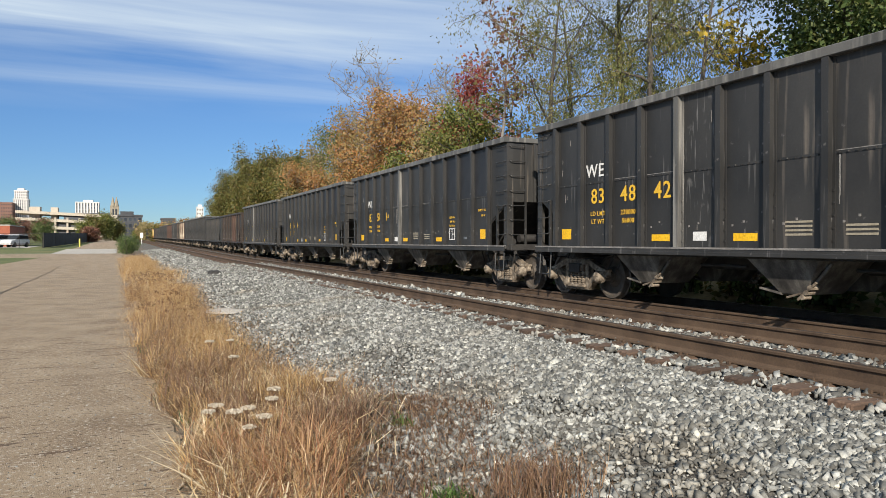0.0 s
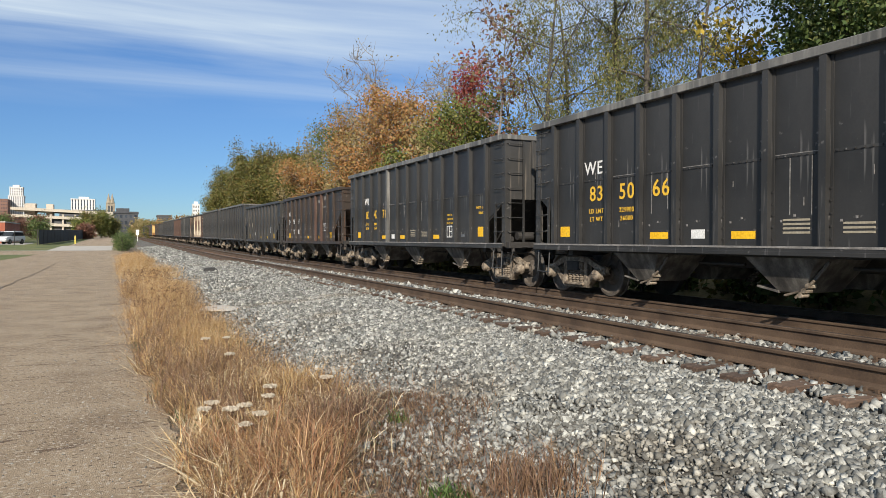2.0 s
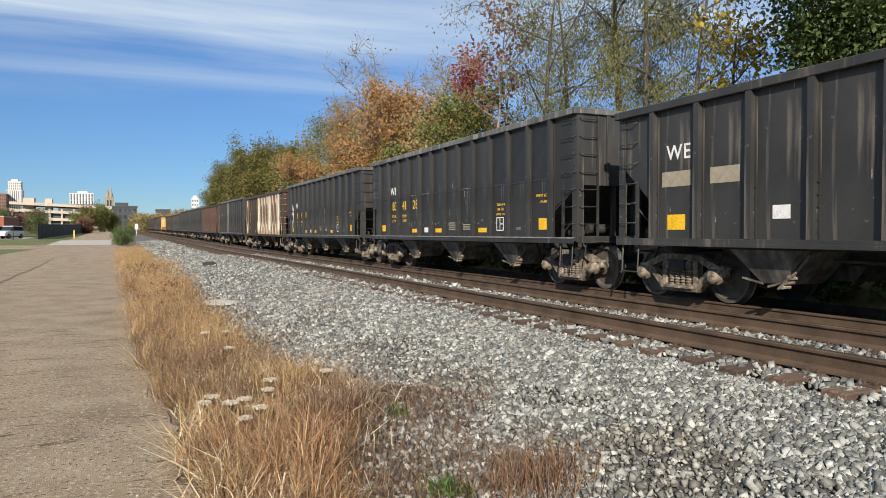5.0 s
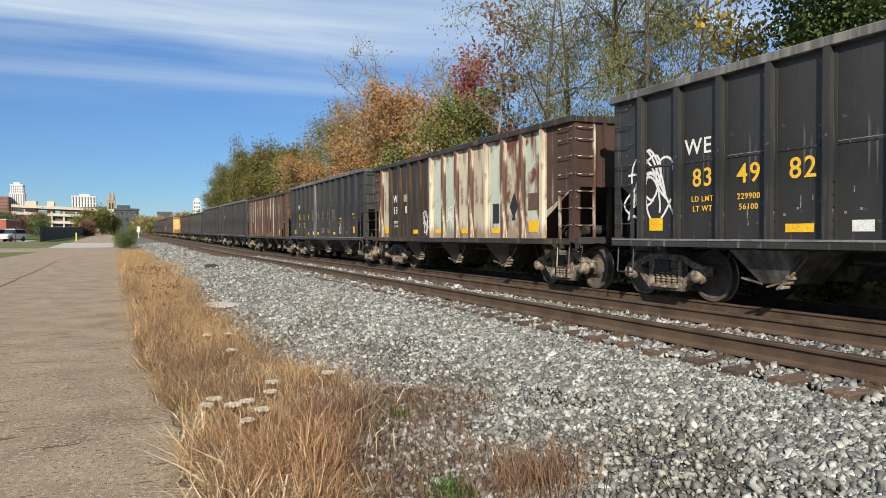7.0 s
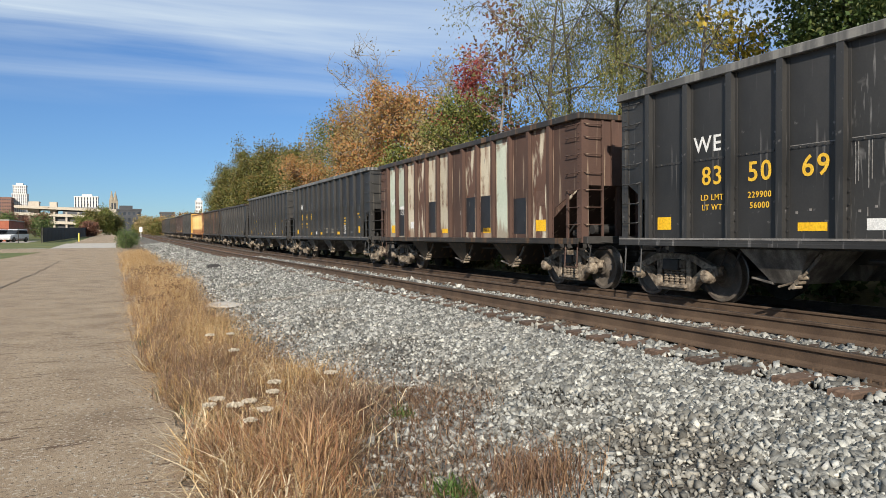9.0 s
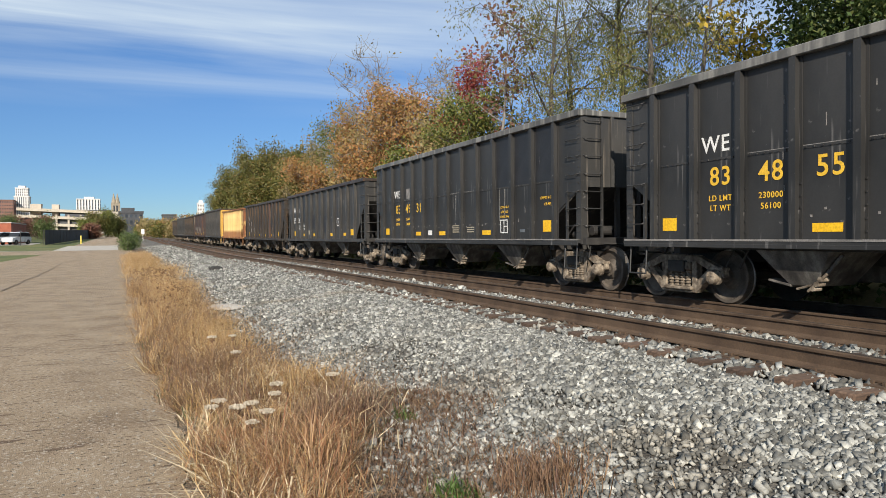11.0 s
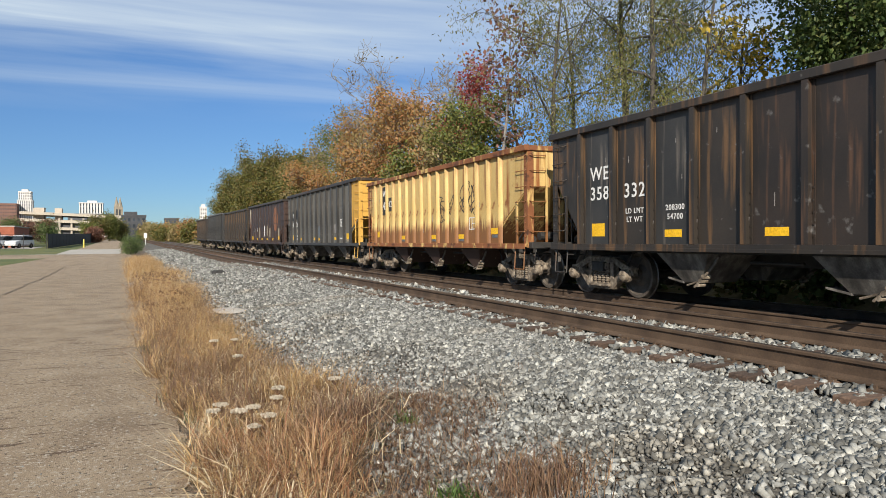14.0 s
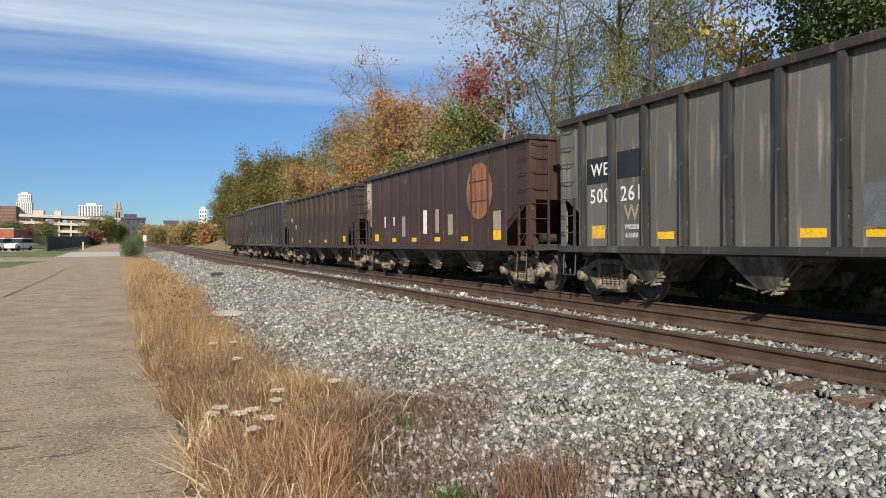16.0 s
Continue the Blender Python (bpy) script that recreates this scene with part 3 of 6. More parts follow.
def frame_mesh(L):
    bm = bmesh.new()
    box(bm, -0.2, 0.2, -L / 2 - 0.1, L / 2 + 0.1, 0.70, 0.94)
    for s in (-1, 1):
        e = s * L / 2
        box(bm, -1.5, 1.5, *sorted((e - s * 0.04, e + s * 0.16)), 0.98, 1.13)
        box(bm, -1.45, 1.45, *sorted((e - s * 1.32, e - s * 1.16)), 0.86, 1.06)
        tube(bm, (-0.9, e - s * 0.5, 1.28), (-0.25, e - s * 0.5, 1.28), 0.11, 12)
        tube(bm, (-1.15, e - s * 0.75, 1.2), (-1.15, e - s * 0.35, 1.2), 0.09, 10)
        tube(bm, (-1.4, e - s * 0.1, 0.86), (0.3, e - s * 0.1, 0.82), 0.018, 6)
        tube(bm, (-1.3, e - s * 0.9, 1.12), (-1.3, e - s * 0.12, 1.75), 0.02, 6)
        tube(bm, (-1.35, e + s * 0.10, 1.02), (-0.2, e + s * 0.42, 0.98), 0.014, 6)
        tube(bm, (-1.35, e + s * 0.10, 1.02), (-1.40, e + s * 0.10, 0.70), 0.014, 6)
        for y in (0.3, 1.9, 2.2):
            tube(bm, (-1.0, e - s * y, 0.62), (-1.0, e - s * (y + 0.2), 0.96), 0.02, 6)
    for y in (-L * 0.11, L * 0.11):
        tube(bm, (-1.05, y - 0.5, 0.80), (-1.05, y + 0.5, 0.80), 0.03, 6)
    return mesh_of("underframe", bm, M["dark_iron"], 0.008)


def coupler_mesh(s):
    bm = bmesh.new()
    box(bm, -0.11, 0.11, *sorted((0, s * 0.42)), -0.09, 0.09)
    prism(bm, [(-0.16, s * 0.40), (0.17, s * 0.40), (0.19, s * 0.56), (0.10, s * 0.70), (0.03, s * 0.60), (-0.05, s * 0.62), (-0.10, s * 0.72), (-0.17, s * 0.62)], -0.15, 0.15, "z")
    tube(bm, (0.3, 0, 0.0), (0.32, s * 0.35, -0.25), 0.025, 6)
    tube(bm, (0.32, s * 0.35, -0.25), (0.30, s * 0.68, -0.18), 0.025, 6)
    return mesh_of("coupler", bm, M["truck"], 0.012)


def chute_mesh(s):
    bm = bmesh.new()
    top = [(s * 1.49, -0.70), (s * 1.49, 0.70), (s * 0.25, 0.70), (s * 0.25, -0.70)]
    low = [(s * 1.18, -0.18), (s * 1.18, 0.24), (s * 0.35, 0.24), (s * 0.35, -0.18)]
    a = [bm.verts.new((x, y, 1.02)) for x, y in top]
    b = [bm.verts.new((x, y, 0.42)) for x, y in low]
    bm.faces.new(a)
    bm.faces.new(b[::-1])
    for i in range(4):
        j = (i + 1) % 4
        bm.faces.new((a[i], b[i], b[j], a[j]))
    return mesh_of("chute", bm, M["chute"], 0.012)


def gate_mesh(s):
    """Sloping discharge door at the foot of a chute, with lip and latch."""
    bm = bmesh.new()
    x0, x1 = sorted((s * 1.20, s * 0.35))
    prism(bm, [(0.22, 0.40), (0.62, 0.47), (0.62, 0.50), (0.22, 0.44)], x0, x1)
    prism(bm, [(-0.20, 0.42), (-0.62, 0.90), (-0.66, 0.88), (-0.24, 0.38)], *sorted((s * 1.24, s * 1.20)))
    return mesh_of("gate", bm, M["chute"], 0.004)


def latch_mesh(s):
    bm = bmesh.new()
    for z, y in ((0.40, -0.24), (0.47, -0.30), (0.54, -0.36)):
        tube(bm, (s * 1.16, y, z), (s * 1.32, y, z), 0.038, 8)
    tube(bm, (s * 1.30, -0.16, 0.36), (s * 1.30, -0.46, 0.62), 0.022, 6)
    tube(bm, (s * 1.27, 0.05, 0.38), (s * 1.27, -0.30, 0.48), 0.018, 6)
    return mesh_of("latch", bm, M["truck"])


def scribble_mesh(seed, w, h, mat, strokes, thick):
    """Loose looping strokes of spray paint."""
    rnd = random.Random(seed)
    bm = bmesh.new()
    for k in range(strokes):
        cy, cz = rnd.uniform(-0.35, 0.35) * w, rnd.uniform(-0.3, 0.3) * h
        a, b = rnd.uniform(0.12, 0.3) * w, rnd.uniform(0.2, 0.5) * h
        f, g, p, q = rnd.choice((1, 1, 2)), rnd.choice((1, 2, 3)), rnd.uniform(0, 6), rnd.uniform(0, 6)
        n = 26
        pts = [(cy + a * math.sin(f * 5 * i / n + p), cz + b * math.sin(g * 4 * i / n + q)) for i in range(n)]
        x = -0.001 - 0.0006 * k
        prev = None
        for i, (y, z) in enumerate(pts):
            u, v = pts[min(i + 1, n - 1)], pts[max(i - 1, 0)]
            d = Vector((u[0] - v[0], u[1] - v[1])).normalized() * thick
            pair = [bm.verts.new((x, y - d.y, z + d.x)), bm.verts.new((x, y + d.y, z - d.x))]
            if prev:
                bm.faces.new((prev[0], prev[1], pair[1], pair[0]))
            prev = pair
    return mesh_of("graffiti", bm, M[mat])


TEXTS = {}


def split_letters(me, material):
    """The separate characters of a text mesh as meshes of their own."""
    bm = bmesh.new()
    bm.from_mesh(me)
    bmesh.ops.remove_doubles(bm, verts=bm.verts, dist=0.0002)
    left, out = set(bm.verts), []
    while left:
        todo, seen = [left.pop()], []
        while todo:
            v = todo.pop()
            seen.append(v)
            for e in v.link_edges:
                w = e.other_vert(v)
                if w in left:
                    left.discard(w)
                    todo.append(w)
        index = {v: i for i, v in enumerate(seen)}
        faces = {f for v in seen for f in v.link_faces}
        out.append(raw_mesh("letter", [tuple(v.co) for v in seen], [[index[v] for v in f.verts] for f in faces], material))
    bm.free()
    return out


def letters(body, size, material):
    key = (body, size, material.name)
    if key not in TEXTS:
        cu = bpy.data.curves.new("lettering", "FONT")
        cu.body, cu.size, cu.extrude, cu.align_x, cu.align_y = body, size, 0.0015, "CENTER", "CENTER"
        cu.space_character = 1.14
        cu.offset = size * 0.010
        cu.resolution_u = 3
        ob = bpy.data.objects.new("lettering", cu)
        scene.collection.objects.link(ob)
        bpy.context.view_layer.update()
        me = bpy.data.meshes.new_from_object(ob.evaluated_get(bpy.context.evaluated_depsgraph_get()))
        bpy.data.objects.remove(ob)
        TEXTS[key] = split_letters(me, material)
    return TEXTS[key]


FACING = Matrix(((0, 0, -1, 0), (-1, 0, 0, 0), (0, 1, 0, 0), (0, 0, 0, 1)))


def plate_mesh(w, h, t=0.004):
    bm = bmesh.new()
    box(bm, -t, 0, -w / 2, w / 2, -h / 2, h / 2)
    return mesh_of("plate", bm, M["yellow"])


def outline_mesh(w, h):
    bm = bmesh.new()
    for a, b, c, d in ((-w / 2, w / 2, h / 2 - 0.025, h / 2), (-w / 2, w / 2, -h / 2, -h / 2 + 0.025), (-w / 2, -w / 2 + 0.025, -h / 2 + 0.026, h / 2 - 0.026),
                       (w / 2 - 0.025, w / 2, -h / 2 + 0.026, h / 2 - 0.026), (-0.012, 0.012, -h / 2 + 0.026, h / 2 - 0.026), (-w / 2 + 0.026, -0.013, -0.012, 0.012)):
        box(bm, -0.003, 0, a, b, c, d)
    return mesh_of("stencil_box", bm, M["white_paint"])


def seam_mesh(w):
    """A welded lap across a side sheet, with its row of bolt heads."""
    bm = bmesh.new()
    box(bm, -0.006, 0.0, -w / 2, w / 2, -0.03, 0.012)
    n = 6
    for i in range(n):
        y = w * ((i + 0.5) / n - 0.5)
        box(bm, -0.022, -0.006, y - 0.011, y + 0.011, -0.022, 0.0)
    return mesh_of("seam", bm, None)


def post_mesh(style):
    bm = bmesh.new()
    if style == "rib":
        n = 8
        out = [(-0.10 + 0.20 * i / n, -0.085 * math.sin(math.pi * i / n) ** 0.7) for i in range(n + 1)]
        prism(bm, [(x, y) for y, x in out] + [(0.0, 0.10), (0.0, -0.10)][:0], SILL + 0.02, RIM - 0.05, "z")
    elif style == "thin":
        box(bm, -0.032, 0.0, -0.035, 0.035, SILL + 0.02, RIM - 0.05)
    else:
        box(bm, -0.085, 0.0, -0.055, -0.043, SILL + 0.02, RIM - 0.05)
        box(bm, -0.085, 0.0, 0.043, 0.055, SILL + 0.02, RIM - 0.05)
        box(bm, -0.097, -0.085, -0.055, 0.055, SILL + 0.02, RIM - 0.05)
        box(bm, -0.012, 0.0, -0.10, -0.056, SILL + 0.02, RIM - 0.05)
        box(bm, -0.012, 0.0, 0.056, 0.10, SILL + 0.02, RIM - 0.05)
        z = SILL + 0.12
        while z < SILL + 0.95:
            for y in (-0.08, 0.08):
                box(bm, -0.028, -0.012, y - 0.012, y + 0.012, z, z + 0.024)
            z += 0.17
    return mesh_of("post", bm, None)


def end_panel_mesh(bay, s, low_corner, low_post):
    """Side sheet of an end bay, cut away below the slope sheet. y runs from the corner (0) inward."""
    bm = bmesh.new()
    q = [(0, low_corner), (0, RIM - 0.03), (bay, RIM - 0.03), (bay, low_post), (bay - 0.06, low_post)]
    prism(bm, [(-s * y, z) for y, z in q], 0.0, 0.014)
    return mesh_of("side_panel", bm, None)


def flat_panel_mesh(gap):
    bm = bmesh.new()
    box(bm, 0.0, 0.014, -gap / 2, gap / 2, SILL, RIM - 0.03)
    return mesh_of("side_panel", bm, None)


def corner_mesh(s, sx):
    bm = bmesh.new()
    box(bm, *sorted((sx * 0.0, sx * 0.014)), *sorted((-s * 0.16, s * 0.014)), 1.0, RIM - 0.02)
    box(bm, *sorted((sx * 0.0, -sx * 0.16)), *sorted((0.0, s * 0.014)), 1.0, RIM - 0.02)
    for i in range(14):
        z = 1.25 + i * 0.17
        box(bm, *sorted((sx * 0.014, sx * 0.03)), *sorted((-s * 0.10, -s * 0.075)), z, z + 0.025)
    return mesh_of("corner_post", bm, None)


def rim_mesh(L):
    bm = bmesh.new()
    for s in (-1, 1):
        box(bm, *sorted((s * (WIDE - 0.03), s * (WIDE + 0.11))), -L / 2 - 0.06, L / 2 + 0.06, RIM - 0.05, RIM + 0.09)
        box(bm, -WIDE + 0.03, WIDE - 0.03, *sorted((s * (L / 2 - 0.07), s * (L / 2 + 0.06))), RIM - 0.04, RIM + 0.08)
    return mesh_of("top_rim", bm, None, 0.012)


def sill_mesh(L, s):
    bm = bmesh.new()
    box(bm, *sorted((s * (WIDE - 0.06), s * (WIDE + 0.095))), -L / 2, L / 2, SILL - 0.06, SILL + 0.018)
    box(bm, *sorted((s * (WIDE + 0.08), s * (WIDE + 0.10))), -L / 2, L / 2, SILL - 0.11, SILL - 0.05)
    return mesh_of("side_sill", bm, None, 0.004)


def hopper_car(spec):
    """One open coal hopper; its own y points along the track, its origin lies between the rails."""
    global RIM
    RIM = spec.get("top", 3.72)
    L, gaps, style = spec["far"] - spec["near"], spec["gaps"], spec["style"]
    near_bay, far_bay = spec.get("bays", (1.15, 0.85))
    paint, trim_paint = COATS[spec["paint"]], COATS[spec.get("trim", spec["paint"])]
    rim_paint, end_paint = COATS[spec.get("rim", spec["paint"])], COATS[spec.get("ends", spec["paint"])]
    gap = (L - near_bay - far_bay) / gaps
    low_corner, low_post = spec.get("cut", (2.20, 1.72))
    car = tagged(new("hopper_car"), spec["label"], "hopper car", "cars of the coal train")
    part("hopper_floor", cached(("floor", L), lambda: floor_mesh(L)), car)
    far_paint = COATS[spec.get("far_end", spec.get("ends", spec["paint"]))]

    def painted(name, key, make, at, m, label=""):
        me = cached(key, make)
        if not me.materials:
            me.materials.append(m)
        return part(name, me, car, label, at, m)

    part("underframe", cached(("frame", L), lambda: frame_mesh(L)), car)
    painted("top_rim", ("rim", L), lambda: rim_mesh(L), None, rim_paint)
    for s in (-1, 1):
        painted("side_sill", ("sill", L, s), lambda: sill_mesh(L, s), None, COATS[spec.get("sill", spec["paint"])])
        part("coupler", cached(("coupler", s), lambda: coupler_mesh(s)), car, at=pose(0, s * (L / 2 + 0.06), 0.84))
        painted("end_sheet", ("end", s, low_corner), lambda: end_mesh(s, low_corner), pose(0, s * L / 2, 0), end_paint if s < 0 else far_paint)
        for x in (-0.55, 0.0, 0.55):
            painted("end_brace", ("brace", s, low_corner), lambda: brace_mesh(s, low_corner), pose(x, s * L / 2, 0), end_paint if s < 0 else far_paint)
        for e, bay in ((-1, near_bay), (1, far_bay)):
            flip = Matrix.Translation((s * WIDE, e * L / 2, 0)) @ Matrix.Diagonal((-s, 1, 1, 1))
            painted("side_panel", ("endpanel", bay, e, low_corner, low_post), lambda: end_panel_mesh(bay, e, low_corner, low_post), flip, COATS[spec.get("endbay", (spec["paint"],) * 2)[(e + 1) // 2]])
            painted("corner_post", ("corner", e, s), lambda: corner_mesh(e, s), pose(s * (WIDE + 0.002), e * (L / 2 + 0.002), 0), COATS[spec["corners"]] if "corners" in spec else end_paint if e < 0 else far_paint)
    # side sheets between the posts, counted from the far end
    shades = spec.get("panels", {})
    for i in range(gaps):
        y = L / 2 - far_bay - gap * (i + 0.5)
        for s in (-1, 1):
            at = Matrix.Translation((s * WIDE, y, 0)) @ Matrix.Diagonal((-s, 1, 1, 1))
            painted("side_panel", ("panel", round(gap, 3)), lambda: flat_panel_mesh(gap), at, COATS[shades.get(i, spec["paint"])])
    for i in range(gaps + 1):
        y = L / 2 - far_bay - gap * i
        m = trim_paint if i not in spec.get("posts", {}) else COATS[spec["posts"][i]]
        for s in (-1, 1):
            painted("post", ("post", style), lambda: post_mesh(style), Matrix.Translation((s * (WIDE + 0.001), y, 0)) @ Matrix.Diagonal((-s, 1, 1, 1)), m)
    # pale strip paints in the sun caught by the sill's upper edge
    if spec.get("ledge"):
        def ledge():
            bm = bmesh.new()
            box(bm, -WIDE - 0.104, -WIDE - 0.03, -L / 2 + 0.02, L / 2 - 0.02, SILL + 0.018, SILL + 0.026)
            box(bm, -WIDE - 0.104, -WIDE - 0.0955, -L / 2 + 0.02, L / 2 - 0.02, SILL - 0.004, SILL + 0.018)
            return mesh_of("sill_ledge", bm, M["scuff"])
        part("sill_ledge", cached(("ledge", L), ledge), car, "thin pale strip painting in the sunlit sill ledge")
    ladder_paint = COATS[spec["ladders"]] if "ladders" in spec else trim_paint
    # ladders on the side that faces the path
    for e in (-1, 1):
        yc = e * L / 2
        for z in (1.38, 1.74, 2.10, 2.46, 2.84, 3.20, RIM - 0.15)[:7 if RIM > 3.5 else 6]:
            r = cached(("rung_side", e), lambda: rod_mesh([(0.01, 0, 0.03), (-0.075, -e * 0.03, 0), (-0.075, -e * 0.43, 0), (0.01, -e * 0.46, 0.03)]))
            painted("rung", ("rung_side", e), lambda: r, pose(-WIDE, yc - e * 0.04, z), ladder_paint if e < 0 else trim_paint)
            q = cached(("rung_end", e), lambda: rod_mesh([(0, -e * 0.01, 0.03), (0.03, e * 0.075, 0), (0.43, e * 0.075, 0), (0.46, -e * 0.01, 0.03)]))
            painted("rung", ("rung_end", e), lambda: q, pose(-WIDE + 0.03, yc, z), ladder_paint if e < 0 else trim_paint)

        def upright():
            bm = bmesh.new()
            box(bm, -0.02, 0.02, -0.03, 0.03, 1.05, 2.12)
            return mesh_of("ladder_upright", bm, None)

        def tall():
            bm = bmesh.new()
            box(bm, -0.025, 0.025, -0.02, 0.02, 1.05, RIM - 0.06)
            return mesh_of("ladder_upright", bm, None)
        painted("ladder_upright", "upright", upright, pose(-WIDE - 0.01, yc - e * 0.50, 0), ladder_paint if e < 0 else trim_paint)
        painted("ladder_upright", "tall", tall, pose(-WIDE + 0.50, yc + e * 0.03, 0), ladder_paint if e < 0 else trim_paint)
        r = cached("stirrup", lambda: rod_mesh([(0, -0.22, 1.0), (-0.03, -0.22, 0.48), (-0.03, 0.22, 0.48), (0, 0.22, 1.0)], 0.016))
        painted("step", "stirrup", lambda: r, pose(-WIDE - 0.02, yc - e * 0.34, 0), ladder_paint if e < 0 else trim_paint)
    for y in spec.get("chute_at", (-L * 0.225, 0.0, L * 0.225)):
        for s in (-1, 1):
            chute = part("hopper_chute", cached(("chute", s), lambda: chute_mesh(s)), car, "dusty sloping discharge chute", pose(0, y, 0), COATS[spec["chutes"]] if "chutes" in spec else None)
            part("gate", cached(("gate", s), lambda: gate_mesh(s)), chute)
            part("latch", cached(("latch", s), lambda: latch_mesh(s)), chute)
    spec["wheels"] = [w for e in (-1, 1) for w in add_truck(car, e * (L / 2 - spec.get("truck", 1.10)))]
    # markings on the side that faces the path: distance from the far end, height, size
    for kind, d, z, *rest in spec.get("marks", ()):
        y = L / 2 - d
        at = Matrix.Translation((-WIDE - 0.002, y, z))
        if kind == "text":
            for me in letters(rest[0], rest[1], M[rest[2]]):
                part("letter", me, car, at=Matrix.Translation((-0.006, -0.05, 0)) @ at @ FACING)
        elif kind == "box":
            part("stencil_box", cached("stencil_box", lambda: outline_mesh(0.36, 0.34)), car, at=at)
        elif kind == "scribble":
            part("graffiti", cached(("scribble",) + tuple(rest), lambda: scribble_mesh(*rest)), car, "spray painted scribble", at)
        elif kind == "seam":
            painted("seam", ("seam", round(rest[0], 3)), lambda: seam_mesh(rest[0]), at, paint)
        elif kind == "diamond":
            def diamond():
                bm = bmesh.new()
                prism(bm, [(-0.21, 0.02), (-0.02, 0.36), (0.20, 0.03), (0.05, -0.20), (0.10, -0.31), (-0.09, -0.30), (-0.05, -0.19)], -0.003, 0.0)
                return mesh_of("emblem_patch", bm, M["black_patch"])
            part("emblem_patch", cached("diamond", diamond), car, at=at)
        elif kind == "disc":
            def disc():
                bm = bmesh.new()
                lathe(bm, [(-0.003, 0.76), (0.0, 0.76)], 40)
                return mesh_of("round_emblem", bm, None)
            painted("round_emblem", "disc", disc, at, M[rest[0]], "faded orange round emblem")
        else:
            w, h, m = rest
            me = cached(("plate", w, h), lambda: plate_mesh(w, h))
            part(kind, me, car, at=at, material=M[m])
    spec["car"] = car
    return car


M["orange_faded"] = shaded("faded orange paint", [(0.20, 0.075, 0.035), (0.30, 0.12, 0.055), (0.36, 0.16, 0.08)], 0.7, scale=3, stretch=(1, 3, 0.6), fine=30, bump=0.05)
M["blue_grey"] = shaded("blue grey paint", [(0.10, 0.115, 0.13), (0.15, 0.165, 0.18)], 0.6, scale=4, fine=30, bump=0.03)
# for scratches and worn spots, and for the sunlit line painted on sills
M["scuff"] = shaded("rubbed bare paint and sunlit ledge tone", [(0.16, 0.15, 0.14), (0.30, 0.28, 0.26)], 0.7, scale=6, fine=50, bump=0.05)


M["run"] = shaded("pale dried run", [(0.12, 0.115, 0.11), (0.30, 0.29, 0.27)], 0.8, scale=5, stretch=(1, 1, 3), fine=50, bump=0.02)
M["rust_patch"] = shaded("brown primer paint", [(0.10, 0.052, 0.036), (0.15, 0.085, 0.06)], 0.7, scale=5, fine=30, bump=0.05)
M["maroon_paint"] = COATS["maroon"]


def centres(near, far, gaps, bays):
    """Distances of the side sheets' middles from the far end."""
    gap = (far - near - sum(bays)) / gaps
    return gap, [bays[1] + gap * (i + 0.5) for i in range(gaps)]


COAL_BAYS = (0.94, 0.79)


